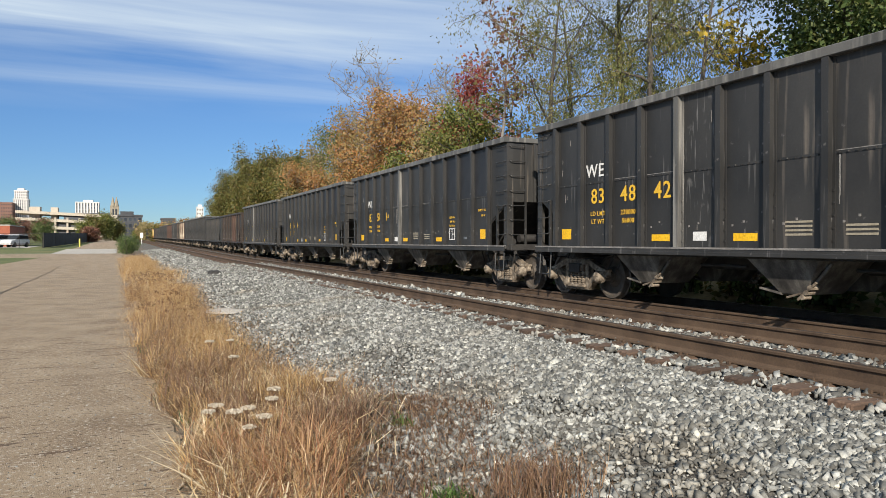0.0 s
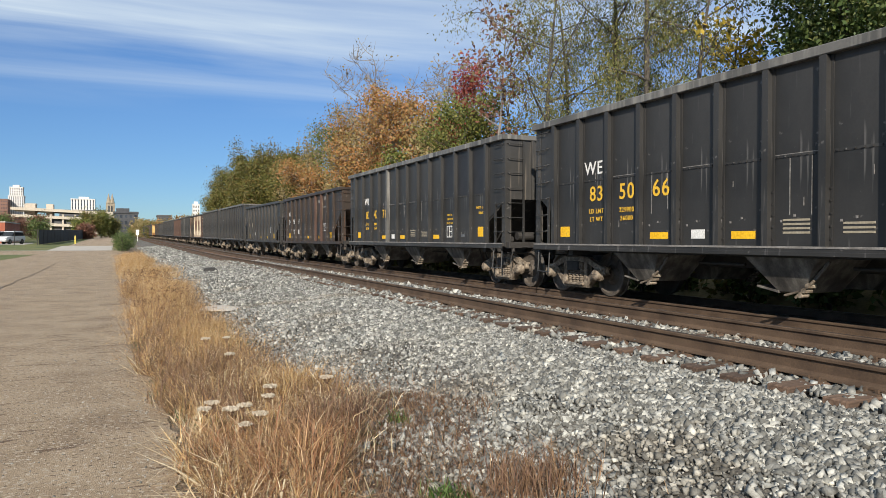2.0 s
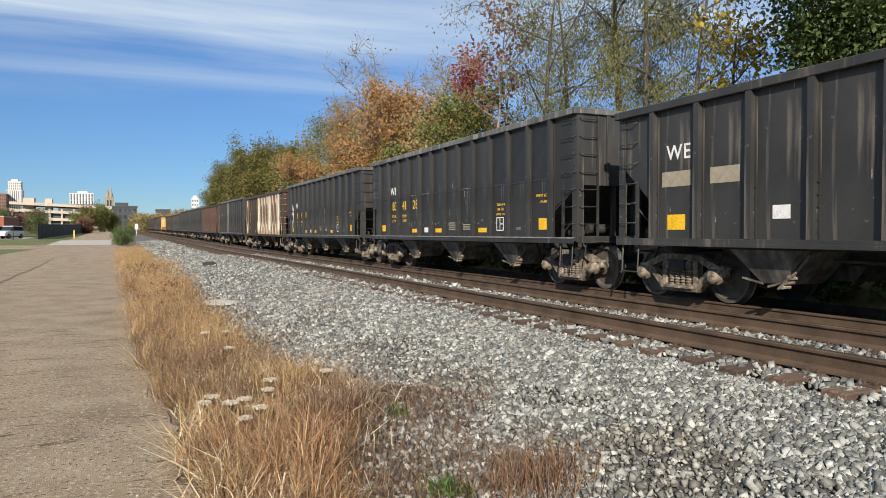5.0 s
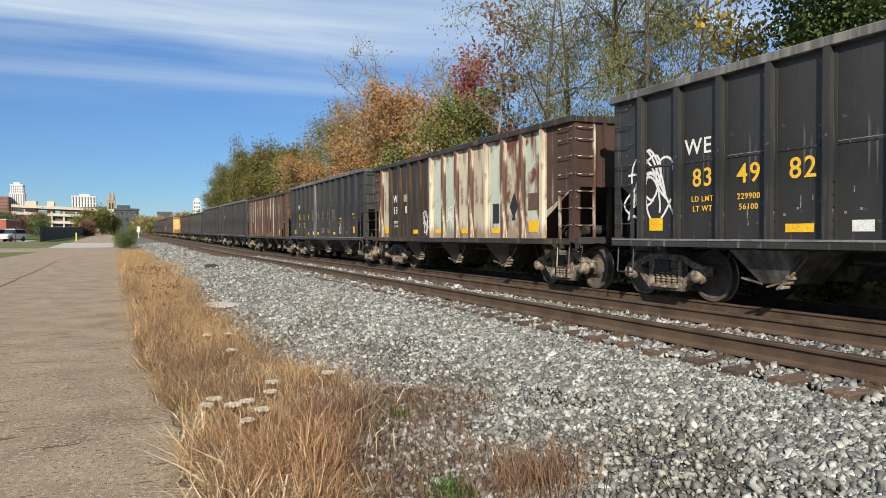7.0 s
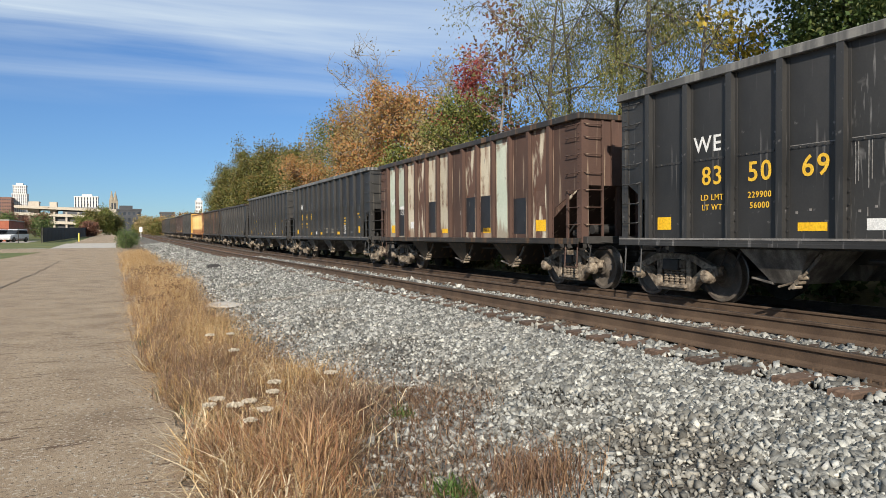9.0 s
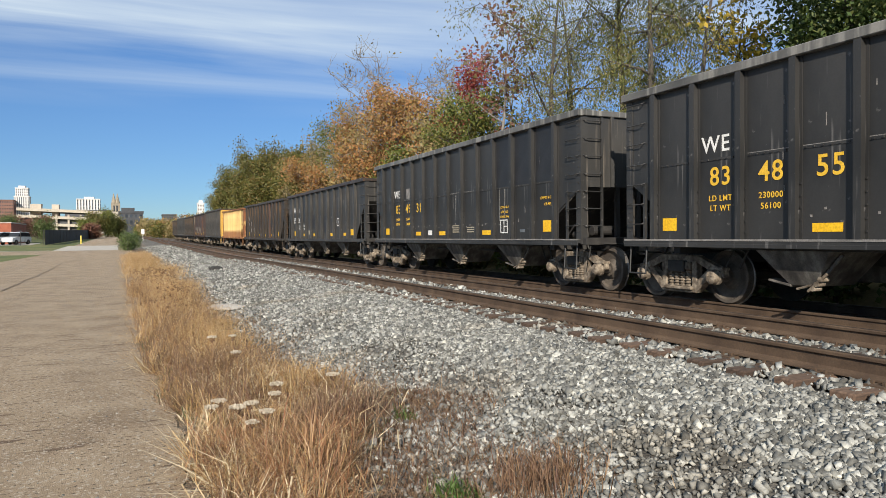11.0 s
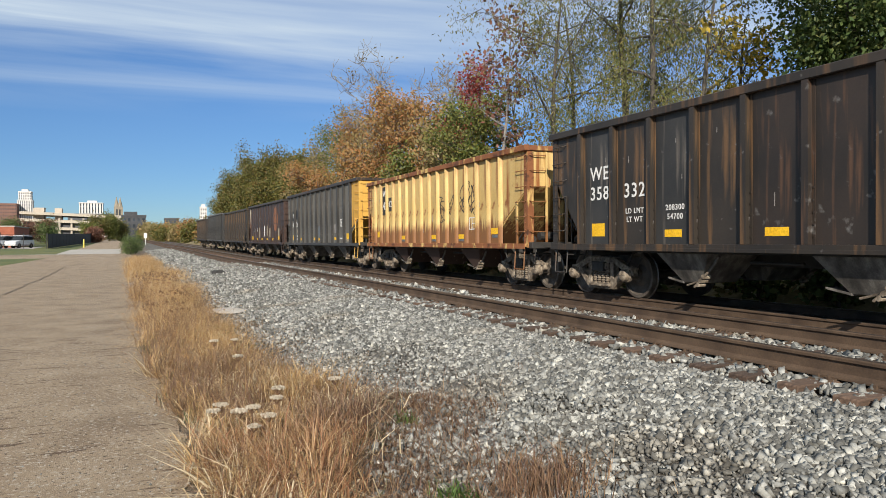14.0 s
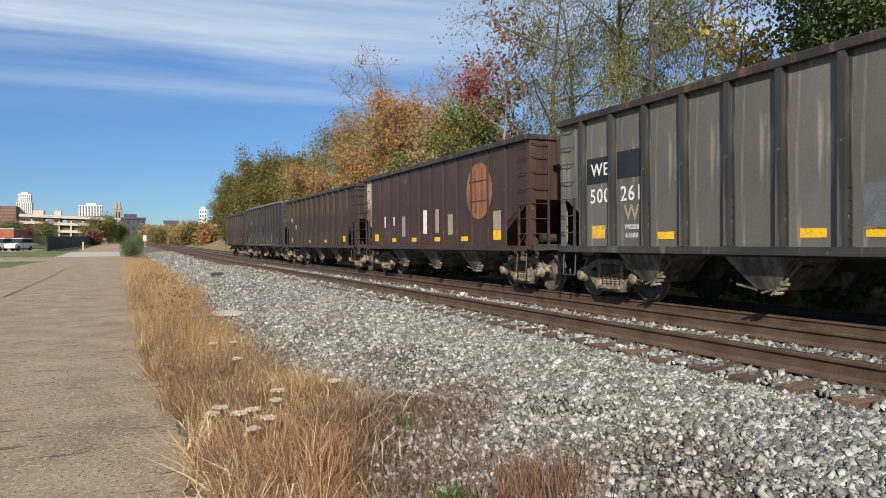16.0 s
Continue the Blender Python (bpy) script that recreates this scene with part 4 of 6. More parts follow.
def coal_car(near, far, number, label, extra=(), runs=(), **more):
    """The commonest car: flat black sides, white initials, yellow numbers, three darker repainted sheets."""
    gap, c = centres(near, far, 12, COAL_BAYS)
    a, b, d = number
    rnd = random.Random(int(a + b + d))
    marks = [("text", c[1] - 0.10, 2.62, "WE", 0.37, "white_paint"), ("text", c[1], 2.10, a, 0.42, "yellow_paint"), ("text", c[2], 2.10, b, 0.42, "yellow_paint"),
             ("text", c[3], 2.10, d, 0.42, "yellow_paint"), ("text", c[1], 1.76, "LD LMT", 0.13, "yellow_paint"), ("text", c[2], 1.76, rnd.choice(("229900", "230000")), 0.13, "yellow_paint"),
             ("text", c[1], 1.60, "LT WT", 0.13, "yellow_paint"), ("text", c[2], 1.60, rnd.choice(("56100", "56000")), 0.13, "yellow_paint"),
             ("reflector", 1.14, 1.36, 0.34, 0.22, "yellow"), ("reflector", c[3], 1.27, 0.46, 0.12, "yellow"), ("reflector", c[5], 1.27, 0.46, 0.12, "yellow"),
             ("reflector", c[8], 1.27, 0.46, 0.12, "yellow"), ("reflector", c[11] + 0.14, 1.40, 0.42, 0.26, "yellow"), ("sticker", c[4], 1.29, 0.30, 0.15, "white_paint"),
             ("sticker", c[10] - 0.05, 1.30, 0.22, 0.07, "blue_grey"), ("box", c[9], 1.42), ("text", c[9], 1.90, "EXW 10-7", 0.085, "yellow_paint"), ("text", c[9], 1.78, "EW 10-2", 0.085, "yellow_paint"),
             ("text", c[9], 1.66, "CU FT 3744", 0.08, "yellow_paint"), ("text", c[11] + 0.08, 2.04, "EMPTY LOAD", 0.09, "yellow_paint"), ("text", c[11] + 0.08, 1.90, "1/4 ADJ", 0.09, "yellow_paint")]
    for i in (9, 10, 11):
        marks.append(("repainted_sheet", c[i], 3.02, gap - 0.12, 1.24, "black_patch"))
    for i, z in ((6, 1.36), (6, 1.30), (6, 1.42), (6, 1.48), (7, 1.36), (7, 1.30), (7, 1.42)):
        marks.append(("stencil_line", c[i], z, 0.44, 0.03, "dim_paint"))
    # thin scratches and rubbed spots
    for _ in range(12):
        marks.append(("scratch", rnd.choice(c) + rnd.uniform(-0.3, 0.3), rnd.uniform(1.3, 3.3), 0.012, rnd.choice((0.08, 0.12, 0.18)), "scuff"))
    # lapped sheets, rubbed bare along some of the laps, with pale runs below
    for i in range(12):
        marks.append(("seam", c[i], 2.40, gap - 0.20))
    for i in rnd.sample(range(2, 8), 3):
        marks.append(("worn_edge", c[i], 2.417, gap - 0.22, 0.010, "scuff"))
    for i in runs if runs else rnd.sample(range(3, 10), 2):
        for k in range(4 if runs else 2):
            h = rnd.uniform(0.35, 0.85)
            marks.append(("pale_run", c[i] + rnd.uniform(-0.33, 0.33), 2.36 - h / 2, rnd.uniform(0.008, 0.015), h, "run"))
    for i in range(3, 10):
        for k in range(2):
            marks.append(("bolt_plate", c[i] - 0.25 + 0.22 * k, 1.45 + 0.07 * k + rnd.uniform(-0.03, 0.03), 0.035, 0.035, "scuff"))
    return dict(near=near, far=far, gaps=12, bays=COAL_BAYS, truck=0.87, chute_at=(-3.35, -0.05, 3.15), ledge=True, style="flat", paint="black", rim=more.pop("rim", "pale"), ends=more.pop("ends", "dusty"), label=label, marks=marks + list(extra), **more)


def white_lettered(near, far, gaps, bays, rows, size, big, small, extra, **more):
    """Older cars with white lettering. rows: (sheet, height, text); big, small: sheets with reflectors."""
    gap, c = centres(near, far, gaps, bays)
    marks = [("text", c[i], z, s, size, "white_paint") for i, z, s in rows]
    marks += [("reflector", c[i], 1.38, 0.42, 0.26, "yellow") for i in big] + [("reflector", c[i], 1.29, 0.42, 0.13, "yellow") for i in small]
    for kind, i, z, *rest in extra:
        marks.append((kind, c[i] if isinstance(i, int) else i, z, *rest))
    rnd = random.Random(int(near))
    for _ in range(10):
        marks.append(("scratch", rnd.choice(c) + rnd.uniform(-0.3, 0.3), rnd.uniform(1.3, 3.3), 0.014, rnd.choice((0.08, 0.12, 0.2)), "scuff"))
    return dict(near=near, far=far, gaps=gaps, style=more.pop("style", "flat"), bays=bays, marks=marks, **more)


BLACK = "black steel coal hopper car with yellow numbers"
CARS = [
    coal_car(0.97, 14.02, ("83", "48", "42"), "black steel coal hopper car with pale dusty streaks", rim="pale", panels={4: "scuffed", 6: "dusty", 7: "dusty"}, posts={4: "pale"}),
    coal_car(15.50, 28.43, ("83", "50", "14"), BLACK, panels={4: "dusty", 5: "dusty"}, posts={5: "pale"}),
    coal_car(29.80, 42.76, ("83", "50", "66"), BLACK),
    coal_car(44.25, 57.22, ("83", "47", "71"), BLACK, posts={4: "pale"}),
    white_lettered(58.50, 70.06, 9, (1.23, 0.97), [(0, 2.56, "WE"), (0, 2.12, "548"), (1, 2.12, "984"), (2, 2.12, "R")], 0.36, (0, 8), (4, 6),
                   [("text", 1, 1.66, "LD LMT", 0.13, "white_paint"), ("text", 1, 1.50, "LT WT", 0.13, "white_paint"), ("sticker", 2, 1.58, 0.30, 0.24, "white_paint"), ("box", 7, 1.75),
                    ("repainted_sheet", 3, 1.62, 0.80, 0.85, "black_patch"), ("repainted_sheet", 6, 1.62, 0.80, 0.8, "black_patch"), ("repainted_sheet", 8, 2.15, 0.8, 2.0, "black_patch"),
                    ("worn_patch", 6, 3.0, 0.3, 0.12, "scuff"), ("worn_patch", 7, 2.7, 0.5, 0.05, "scuff"), ("worn_patch", 7, 3.1, 0.2, 0.16, "scuff"), ("sticker", 8, 1.20, 0.3, 0.1, "dim_paint")],
                   cut=(2.5, 1.7), paint="brown", trim="brown", posts={6: "rust", 7: "rust"}, ends="brown", top=3.37, label="rusty dark brown hopper car with white numbers"),
    white_lettered(71.20, 82.98, 9, (1.23, 0.97), [(0, 2.56, "WE")], 0.36, (0, 8), (4, 6),
                   [("faded_number", 0, 2.12, 0.7, 0.26, "dim_paint"), ("faded_number", 1, 2.12, 0.6, 0.26, "dim_paint"), ("box", 7, 1.75), ("sticker", 2, 1.5, 0.3, 0.2, "white_paint")],
                   cut=(2.5, 1.7), paint="dusty", top=3.37, label="dusty black hopper car with faded white numbers"),
    coal_car(84.40, 97.45, ("83", "48", "28"), BLACK),
    coal_car(98.95, 111.99, ("83", "49", "82"), "black coal hopper car with white graffiti", extra=[("scribble", 1.0, 2.0, 5, 1.5, 0.95, "white_paint", 7, 0.022)]),
    white_lettered(113.40, 126.25, 12, (1.15, 0.85), [(1, 2.42, "WE"), (1, 2.02, "138"), (2, 2.02, "0")], 0.36, (0, 11), (3, 5, 7, 9),
                   [("scribble", 4, 1.55, 9, 0.6, 0.7, "white_paint", 5, 0.016), ("scribble", 6, 1.7, 12, 1.6, 0.8, "white_paint", 3, 0.014), ("diamond", 10, 1.84), ("repainted_sheet", 9, 1.72, 0.34, 0.50, "black_patch"),
                    ("repainted_sheet", 11, 1.95, 0.46, 0.40, "rust_patch"), ("worn_patch", 2, 2.42, 0.34, 0.24, "dim_paint"), ("text", 1, 1.62, "LD LMT", 0.12, "white_paint"), ("text", 1, 1.48, "LT WT", 0.12, "white_paint")],
                   paint="rust", trim="peel", panels={0: "cream", 1: "grime", 2: "grime", 3: "grime", 4: "grime", 5: "mint", 6: "mint", 7: "cream", 8: "cream", 9: "mint", 10: "rusty_cream", 11: "rusty_mint"},
                   posts={1: "grime", 2: "grime", 3: "grime", 4: "grime", 5: "cream", 9: "cream", 12: "cream"}, endbay=("rust", "rust"), sill="grime", chutes="grime", rim="grime", ends="maroon", top=3.6, label="rusted brown hopper car with peeling cream panels"),
    coal_car(127.60, 140.65, ("83", "50", "69"), BLACK, rim="pale", runs=(4, 5, 6, 7, 8), panels={4: "scuffed", 5: "scuffed", 6: "scuffed", 7: "scuffed", 8: "dusty"}, posts={5: "pale"}),
    white_lettered(142.00, 154.60, 12, (1.15, 0.85), [(0, 2.3, "WE")], 0.34, (0, 11), (5, 8),
                   [("faded_number", 1, 2.0, 0.4, 0.3, "white_paint"), ("repainted_sheet", 4, 1.72, 0.66, 0.95, "black_patch"), ("repainted_sheet", 7, 1.72, 0.66, 0.95, "black_patch"),
                    ("repainted_sheet", 8, 1.72, 0.66, 0.95, "black_patch"), ("repainted_sheet", 10, 1.62, 0.72, 0.85, "black_patch"), ("repainted_sheet", 1, 1.6, 0.66, 0.9, "black_patch"), ("repainted_sheet", 11, 2.0, 0.36, 0.34, "rust_patch"),
                    ("sticker", 2, 1.5, 0.28, 0.22, "white_paint")],
                   paint="peel", trim="rust", panels={0: "mint", 1: "mint", 2: "cream", 3: "peel", 4: "cream", 5: "cream", 6: "rust", 7: "peel", 8: "cream", 9: "mint", 10: "rust", 11: "peel"},
                   endbay=("rust", "rust"), sill="grime", chutes="grime", rim="grime", ends="rust", top=3.62, label="rust brown hopper car with peeling pale panels"),
    coal_car(155.95, 169.38, ("83", "48", "55"), BLACK),
    coal_car(170.90, 184.08, ("83", "49", "31"), BLACK, extra=[("repainted_sheet", 3.3, 2.62, 0.5, 0.34, "scuff")]),
    white_lettered(185.60, 199.78, 11, (1.25, 1.1), [(0, 2.64, "WE"), (0, 2.08, "358"), (1, 2.08, "261")], 0.42, (0, 10), (2, 4, 7, 9),
                   [("text", 1, 1.76, "LD LMT", 0.14, "white_paint"), ("text", 1, 1.60, "LT WT", 0.14, "white_paint"), ("text", 2, 1.76, "203500", 0.15, "white_paint"), ("text", 2, 1.60, "59500", 0.15, "white_paint"),
                    ("bolted_plate", 2, 2.75, 0.72, 1.5, "black_patch"), ("bolted_plate", 4, 1.95, 0.8, 0.72, "black_patch"), ("box", 8, 1.85), ("sticker", 3, 1.42, 0.3, 0.22, "dim_paint"), ("bolted_plate", 6, 1.8, 0.7, 0.8, "black_patch"),
                    ("worn_patch", 1, 2.6, 0.3, 0.2, "scuff")],
                   cut=(2.6, 1.2), paint="dusty", trim="dusty", rim="brown", top=3.44, label="grimy dark grey hopper car with white numbers"),
    white_lettered(200.98, 215.25, 11, (1.25, 1.1), [(0, 2.50, "WE"), (0, 2.10, "358"), (1, 2.10, "332")], 0.38, (0, 10), (2, 4, 6, 8),
                   [("text", 1, 1.72, "LD LMT", 0.14, "white_paint"), ("text", 1, 1.56, "LT WT", 0.14, "white_paint"), ("text", 2, 1.74, "208300", 0.14, "white_paint"), ("text", 2, 1.58, "54700", 0.14, "white_paint"),
                    ("bolted_plate", 8, 2.0, 0.7, 0.36, "black_patch"), ("bolted_plate", 9, 1.75, 0.85, 1.1, "black_patch"), ("bolted_plate", 7, 1.32, 0.7, 0.2, "black_patch")],
                   cut=(2.6, 1.2), paint="grime", trim="grime", rim="grime", panels={4: "brown", 5: "brown", 8: "brown", 0: "dusty", 2: "dusty"}, posts={5: "brown", 8: "rust", 9: "brown"}, top=3.43, label="brown and black rust stained hopper car"),
    white_lettered(216.40, 228.64, 15, (1.33, 0.9), [], 0.40, (), (4, 8, 11),
                   [("repainted_sheet", 1, 2.65, 0.46, 1.04, "black_patch"), ("repainted_sheet", 2, 2.50, 0.46, 0.5, "black_patch"), ("text", 1, 2.92, "WE", 0.30, "white_paint"), ("text", 1, 2.46, "43", 0.40, "white_paint"),
                    ("text", 2, 2.50, "124", 0.32, "white_paint"), ("reflector", 0, 1.42, 0.34, 0.22, "yellow"), ("reflector", 14, 1.42, 0.42, 0.16, "yellow"), ("sticker", 14, 1.29, 0.3, 0.08, "blue_grey"),
                    ("sticker", 4, 1.19, 0.42, 0.07, "blue_grey"), ("sticker", 8, 1.19, 0.42, 0.07, "blue_grey"), ("sticker", 11, 1.19, 0.42, 0.07, "blue_grey"), ("box", 12, 1.65),
                    ("scribble", 7.4, 2.2, 3, 1.2, 0.7, "black_patch", 5, 0.014), ("scribble", 9.1, 2.3, 4, 1.2, 0.9, "black_patch", 6, 0.016)],
                   style="rib", cut=(2.45, 1.6), paint="yellow", rim="rustedyellow", ends="yellow", corners="rustedyellow", chutes="rust", sill="rustedyellow", top=3.36, label="rusting pale yellow ribbed hopper car"),
    white_lettered(229.94, 243.74, 12, (1.15, 0.85), [(0, 2.09, "500"), (1, 2.09, "261")], 0.40, (0, 11), (2, 5, 6, 9),
                   [("repainted_sheet", 0, 2.62, 0.78, 0.52, "black_patch"), ("repainted_sheet", 1, 2.66, 0.78, 0.52, "black_patch"), ("text", 0, 2.62, "WE", 0.36, "white_paint"), ("text", 1, 1.72, "W", 0.42, "dim_paint"),
                    ("text", 1, 1.46, "198200", 0.13, "white_paint"), ("text", 1, 1.30, "61600", 0.13, "white_paint"), ("text", 0, 1.46, "LD LMT", 0.12, "dim_paint"), ("text", 0, 1.30, "LT WT", 0.12, "dim_paint"),
                    ("box", 10, 2.0), ("stencil_line", 10, 1.30, 0.6, 0.05, "white_paint"), ("repainted_sheet", 6, 1.62, 0.5, 0.6, "blue_grey"), ("worn_patch", 9, 1.75, 0.6, 0.4, "scuff"), ("sticker", 11, 1.20, 0.3, 0.08, "dim_paint")],
                   paint="grey", trim="dusty", sill="dusty", ladders="deepyellow", chute_at=(-4.0, -1.4, 1.7, 4.4), endbay=("deepyellow", "grey"), ends="deepyellow", far_end="grey", rim="grime", label="dusty olive grey hopper car with yellow end"),
    white_lettered(245.10, 257.77, 11, (1.15, 0.85), [], 0.34, (0, 10), (2, 4, 6, 8),
                   [("disc", 10.0, 2.58, "orange_faded"), ("faded_bar", 1, 1.95, 0.10, 0.4, "white_paint"), ("faded_bar", 2, 1.95, 0.10, 0.3, "white_paint"), ("faded_bar", 3, 1.75, 0.3, 0.7, "dim_paint"), ("faded_bar", 5, 1.85, 0.30, 0.75, "white_paint"),
                    ("faded_bar", 6, 1.85, 0.26, 0.72, "dim_paint"), ("faded_bar", 7, 1.72, 0.34, 0.6, "dim_paint"), ("faded_bar", 10, 1.75, 0.4, 0.5, "dim_paint"), ("disc_bar", 9.80, 2.58, 0.045, 1.2, "maroon_paint"), ("disc_bar", 10.2, 2.58, 0.045, 1.2, "maroon_paint"), ("disc_bar", 10.0, 2.30, 1.2, 0.045, "maroon_paint"), ("disc_bar", 10.0, 2.84, 1.2, 0.045, "maroon_paint")],
                   paint="maroon", trim="maroon", rim="grime", endbay=("maroon", "cream"), style="thin", top=3.66, label="maroon brown hopper car with faded orange round emblem"),
    white_lettered(259.20, 272.80, 11, (1.15, 0.85), [(0, 2.5, "WE")], 0.36, (0, 10), (4, 7), [("faded_number", 1, 2.1, 0.5, 0.26, "dim_paint")], paint="grime", top=3.6, label="dark rust stained hopper car"),
    coal_car(274.30, 287.50, ("83", "48", "60"), BLACK),
    white_lettered(289.00, 300.60, 8, (1.2, 1.05), [], 0.36, (0, 7), (4,), [("worn_patch", 1, 2.6, 0.2, 1.8, "dim_paint")], paint="grime", top=3.5, label="dark grimy hopper car at the end of the train"),
]

SPEED = 14.41
for spec in CARS:
    hopper_car(spec)


# ---- trees ----
def limb_path(rnd, start, way, length, n, curl, lift):
    pts, p, d = [start.copy()], start.copy(), way.normalized()
    for _ in range(n):
        d = (d + Vector((rnd.gauss(0, curl), rnd.gauss(0, curl), rnd.gauss(0, curl) + lift))).normalized()
        p = p + d * (length / n)
        pts.append(p.copy())
    return pts


def sweep(verts, faces, pts, r0, r1, sides):
    base = len(verts)
    n = len(pts)
    for i, p in enumerate(pts):
        d = (pts[min(i + 1, n - 1)] - pts[max(i - 1, 0)]).normalized()
        q = d.to_track_quat("Z", "Y").to_matrix()
        r = r0 + (r1 - r0) * i / (n - 1)
        for k in range(sides):
            a = 2 * math.pi * k / sides
            verts.append(p + q @ Vector((r * math.cos(a), r * math.sin(a), 0)))
    for i in range(n - 1):
        for k in range(sides):
            a, b = base + i * sides + k, base + i * sides + (k + 1) % sides
            faces.append((a, b, b + sides, a + sides))


def leaf_cloud(rng, centres, scatter, count, size, droop=0.0, slim=0.55):
    """Many small four-cornered leaves about the given points."""
    c = centres[rng.integers(0, len(centres), count)] + rng.normal(0, 1, (count, 3)) * np.asarray(scatter)
    a = rng.normal(0, 1, (count, 3))
    a[:, 2] = a[:, 2] * (1 - droop) - 2.0 * droop
    a /= np.linalg.norm(a, axis=1)[:, None]
    b = np.cross(a, rng.normal(0, 1, (count, 3)))
    b /= np.linalg.norm(b, axis=1)[:, None] + 1e-6
    s = size * rng.uniform(0.6, 1.3, (count, 1))
    q = np.stack([c - a * s, c + b * s * slim, c + a * s, c - b * s * slim], axis=1).reshape(-1, 3)
    return q, np.arange(count * 4).reshape(-1, 4)


def tree(x, y, height, spread, leaves, size, leaf_mat, label, seed, low=0.3, droop=0.0, limbs=9, twigs=5, trunk=0.0, scatter=0.35, lift=0.08, bark="bark", tw=1.0, z=None, straight=0.05, kind_name="tree"):
    rnd, rng = random.Random(seed), np.random.default_rng(seed)
    base = Vector((x, y, bed(x) + climb(y) - 0.05 if z is None else z))
    height = height - base.z
    r = trunk or height * 0.013 + 0.03
    t = tagged(new(kind_name), label, "tree" if kind_name == "tree" else "bush", "trees and bushes behind the tracks")
    t.location = base
    verts, faces, tips = [], [], []
    stem = limb_path(rnd, Vector((0, 0, 0)), Vector((rnd.uniform(-0.08, 0.08), rnd.uniform(-0.08, 0.08), 1)), height * 0.93, 9, straight, 0.02)
    sweep(verts, faces, stem, r, r * 0.15, 7)
    tips.append(stem[-1])
    for i in range(limbs):
        f = low + (0.97 - low) * (i + rnd.random() * 0.7) / limbs
        k = f * 9
        j = min(int(k), 8)
        start = stem[j].lerp(stem[j + 1], k - j)
        a = 2.4 * i + rnd.uniform(-0.5, 0.5)
        shape = math.sin(math.pi * min(1, (1 - f) / (1 - low) * 0.75 + 0.25)) * 0.7 + 0.3
        reach = spread * shape * rnd.uniform(0.7, 1.1)
        pts = limb_path(rnd, start, Vector((math.cos(a), math.sin(a), rnd.uniform(0.25, 0.9))), reach, 5, 0.16, lift)
        sweep(verts, faces, pts, r * (1 - f) * 0.6 + 0.015, 0.012, 5)
        tips += [pts[3], pts[4], pts[5]]
        for m in range(twigs):
            g = rnd.uniform(0.25, 1.0) * 5
            q = min(int(g), 4)
            s2 = pts[q].lerp(pts[q + 1], g - q)
            sub = limb_path(rnd, s2, Vector((rnd.gauss(0, 1), rnd.gauss(0, 1), rnd.uniform(-0.2, 0.9) - droop)), reach * rnd.uniform(0.25, 0.5), 4, 0.25, lift - droop * 0.35)
            sweep(verts, faces, sub, 0.016 * tw, 0.006 * tw, 4)
            tips += [sub[2], sub[3], sub[4], sub[4]]
            if twigs > 5:
                for _ in range(2):
                    fine = limb_path(rnd, sub[rnd.randint(1, 3)], Vector((rnd.gauss(0, 1), rnd.gauss(0, 1), rnd.uniform(0, 1) - droop)), reach * 0.22, 3, 0.25, lift - droop * 0.4)
                    sweep(verts, faces, fine, 0.009 * tw, 0.004 * tw, 3)
                    tips += [fine[2], fine[3]]
    part("trunk", raw_mesh("trunk", verts, faces, M[bark], True), t)
    if leaves:
        q, f = leaf_cloud(rng, np.array([tuple(v) for v in tips]), (scatter, scatter, scatter * (1 + droop)), leaves, size, droop, 0.32 if droop else 0.6)
        part("crown", big_mesh("crown", q, f, M[leaf_mat]), t)
    return t


M["bark"] = shaded("grey brown bark", [(0.065, 0.055, 0.045), (0.13, 0.11, 0.09)], 0.9, scale=6, stretch=(2, 2, 0.4), fine=30, bump=0.4)
M["palebark"] = shaded("pale grey twigs", [(0.20, 0.18, 0.16), (0.30, 0.275, 0.25)], 0.9, scale=6, fine=30, bump=0.2)
M["leaf_dark"] = leafy("dark green leaves", [(0.045, 0.08, 0.02), (0.075, 0.125, 0.03), (0.12, 0.17, 0.045), (0.20, 0.22, 0.07)], 0.35)
M["leaf_willow"] = leafy("thin yellow green leaves", [(0.14, 0.17, 0.045), (0.20, 0.215, 0.06), (0.33, 0.29, 0.085), (0.10, 0.12, 0.04), (0.42, 0.35, 0.14)], 0.4)
M["leaf_yellow"] = leafy("bright yellow leaves", [(0.52, 0.36, 0.03), (0.60, 0.44, 0.05), (0.40, 0.32, 0.05)], 0.35)
M["leaf_red"] = leafy("dull red leaves", [(0.250, 0.040, 0.034), (0.42, 0.070, 0.056), (0.275, 0.100, 0.058)], 0.35)
M["leaf_green"] = leafy("yellowing green leaves", [(0.100, 0.140, 0.030), (0.160, 0.185, 0.038), (0.26, 0.24, 0.052), (0.070, 0.100, 0.026)], 0.3)
M["leaf_orange"] = leafy("orange brown leaves", [(0.375, 0.163, 0.056), (0.475, 0.225, 0.075), (0.325, 0.188, 0.075), (0.413, 0.288, 0.088), (0.250, 0.125, 0.062)], 0.3)
M["leaf_tan"] = leafy("tan and olive leaves", [(0.338, 0.250, 0.112), (0.250, 0.213, 0.075), (0.413, 0.288, 0.138), (0.213, 0.200, 0.062)], 0.3)
M["leaf_olive"] = leafy("olive green leaves turning brown", [(0.090, 0.110, 0.023), (0.150, 0.150, 0.031), (0.215, 0.175, 0.037), (0.070, 0.090, 0.022), (0.25, 0.145, 0.042)], 0.3)
M["leaf_brown"] = leafy("brown purple leaves", [(0.163, 0.069, 0.050), (0.225, 0.094, 0.056), (0.138, 0.088, 0.050)], 0.25)


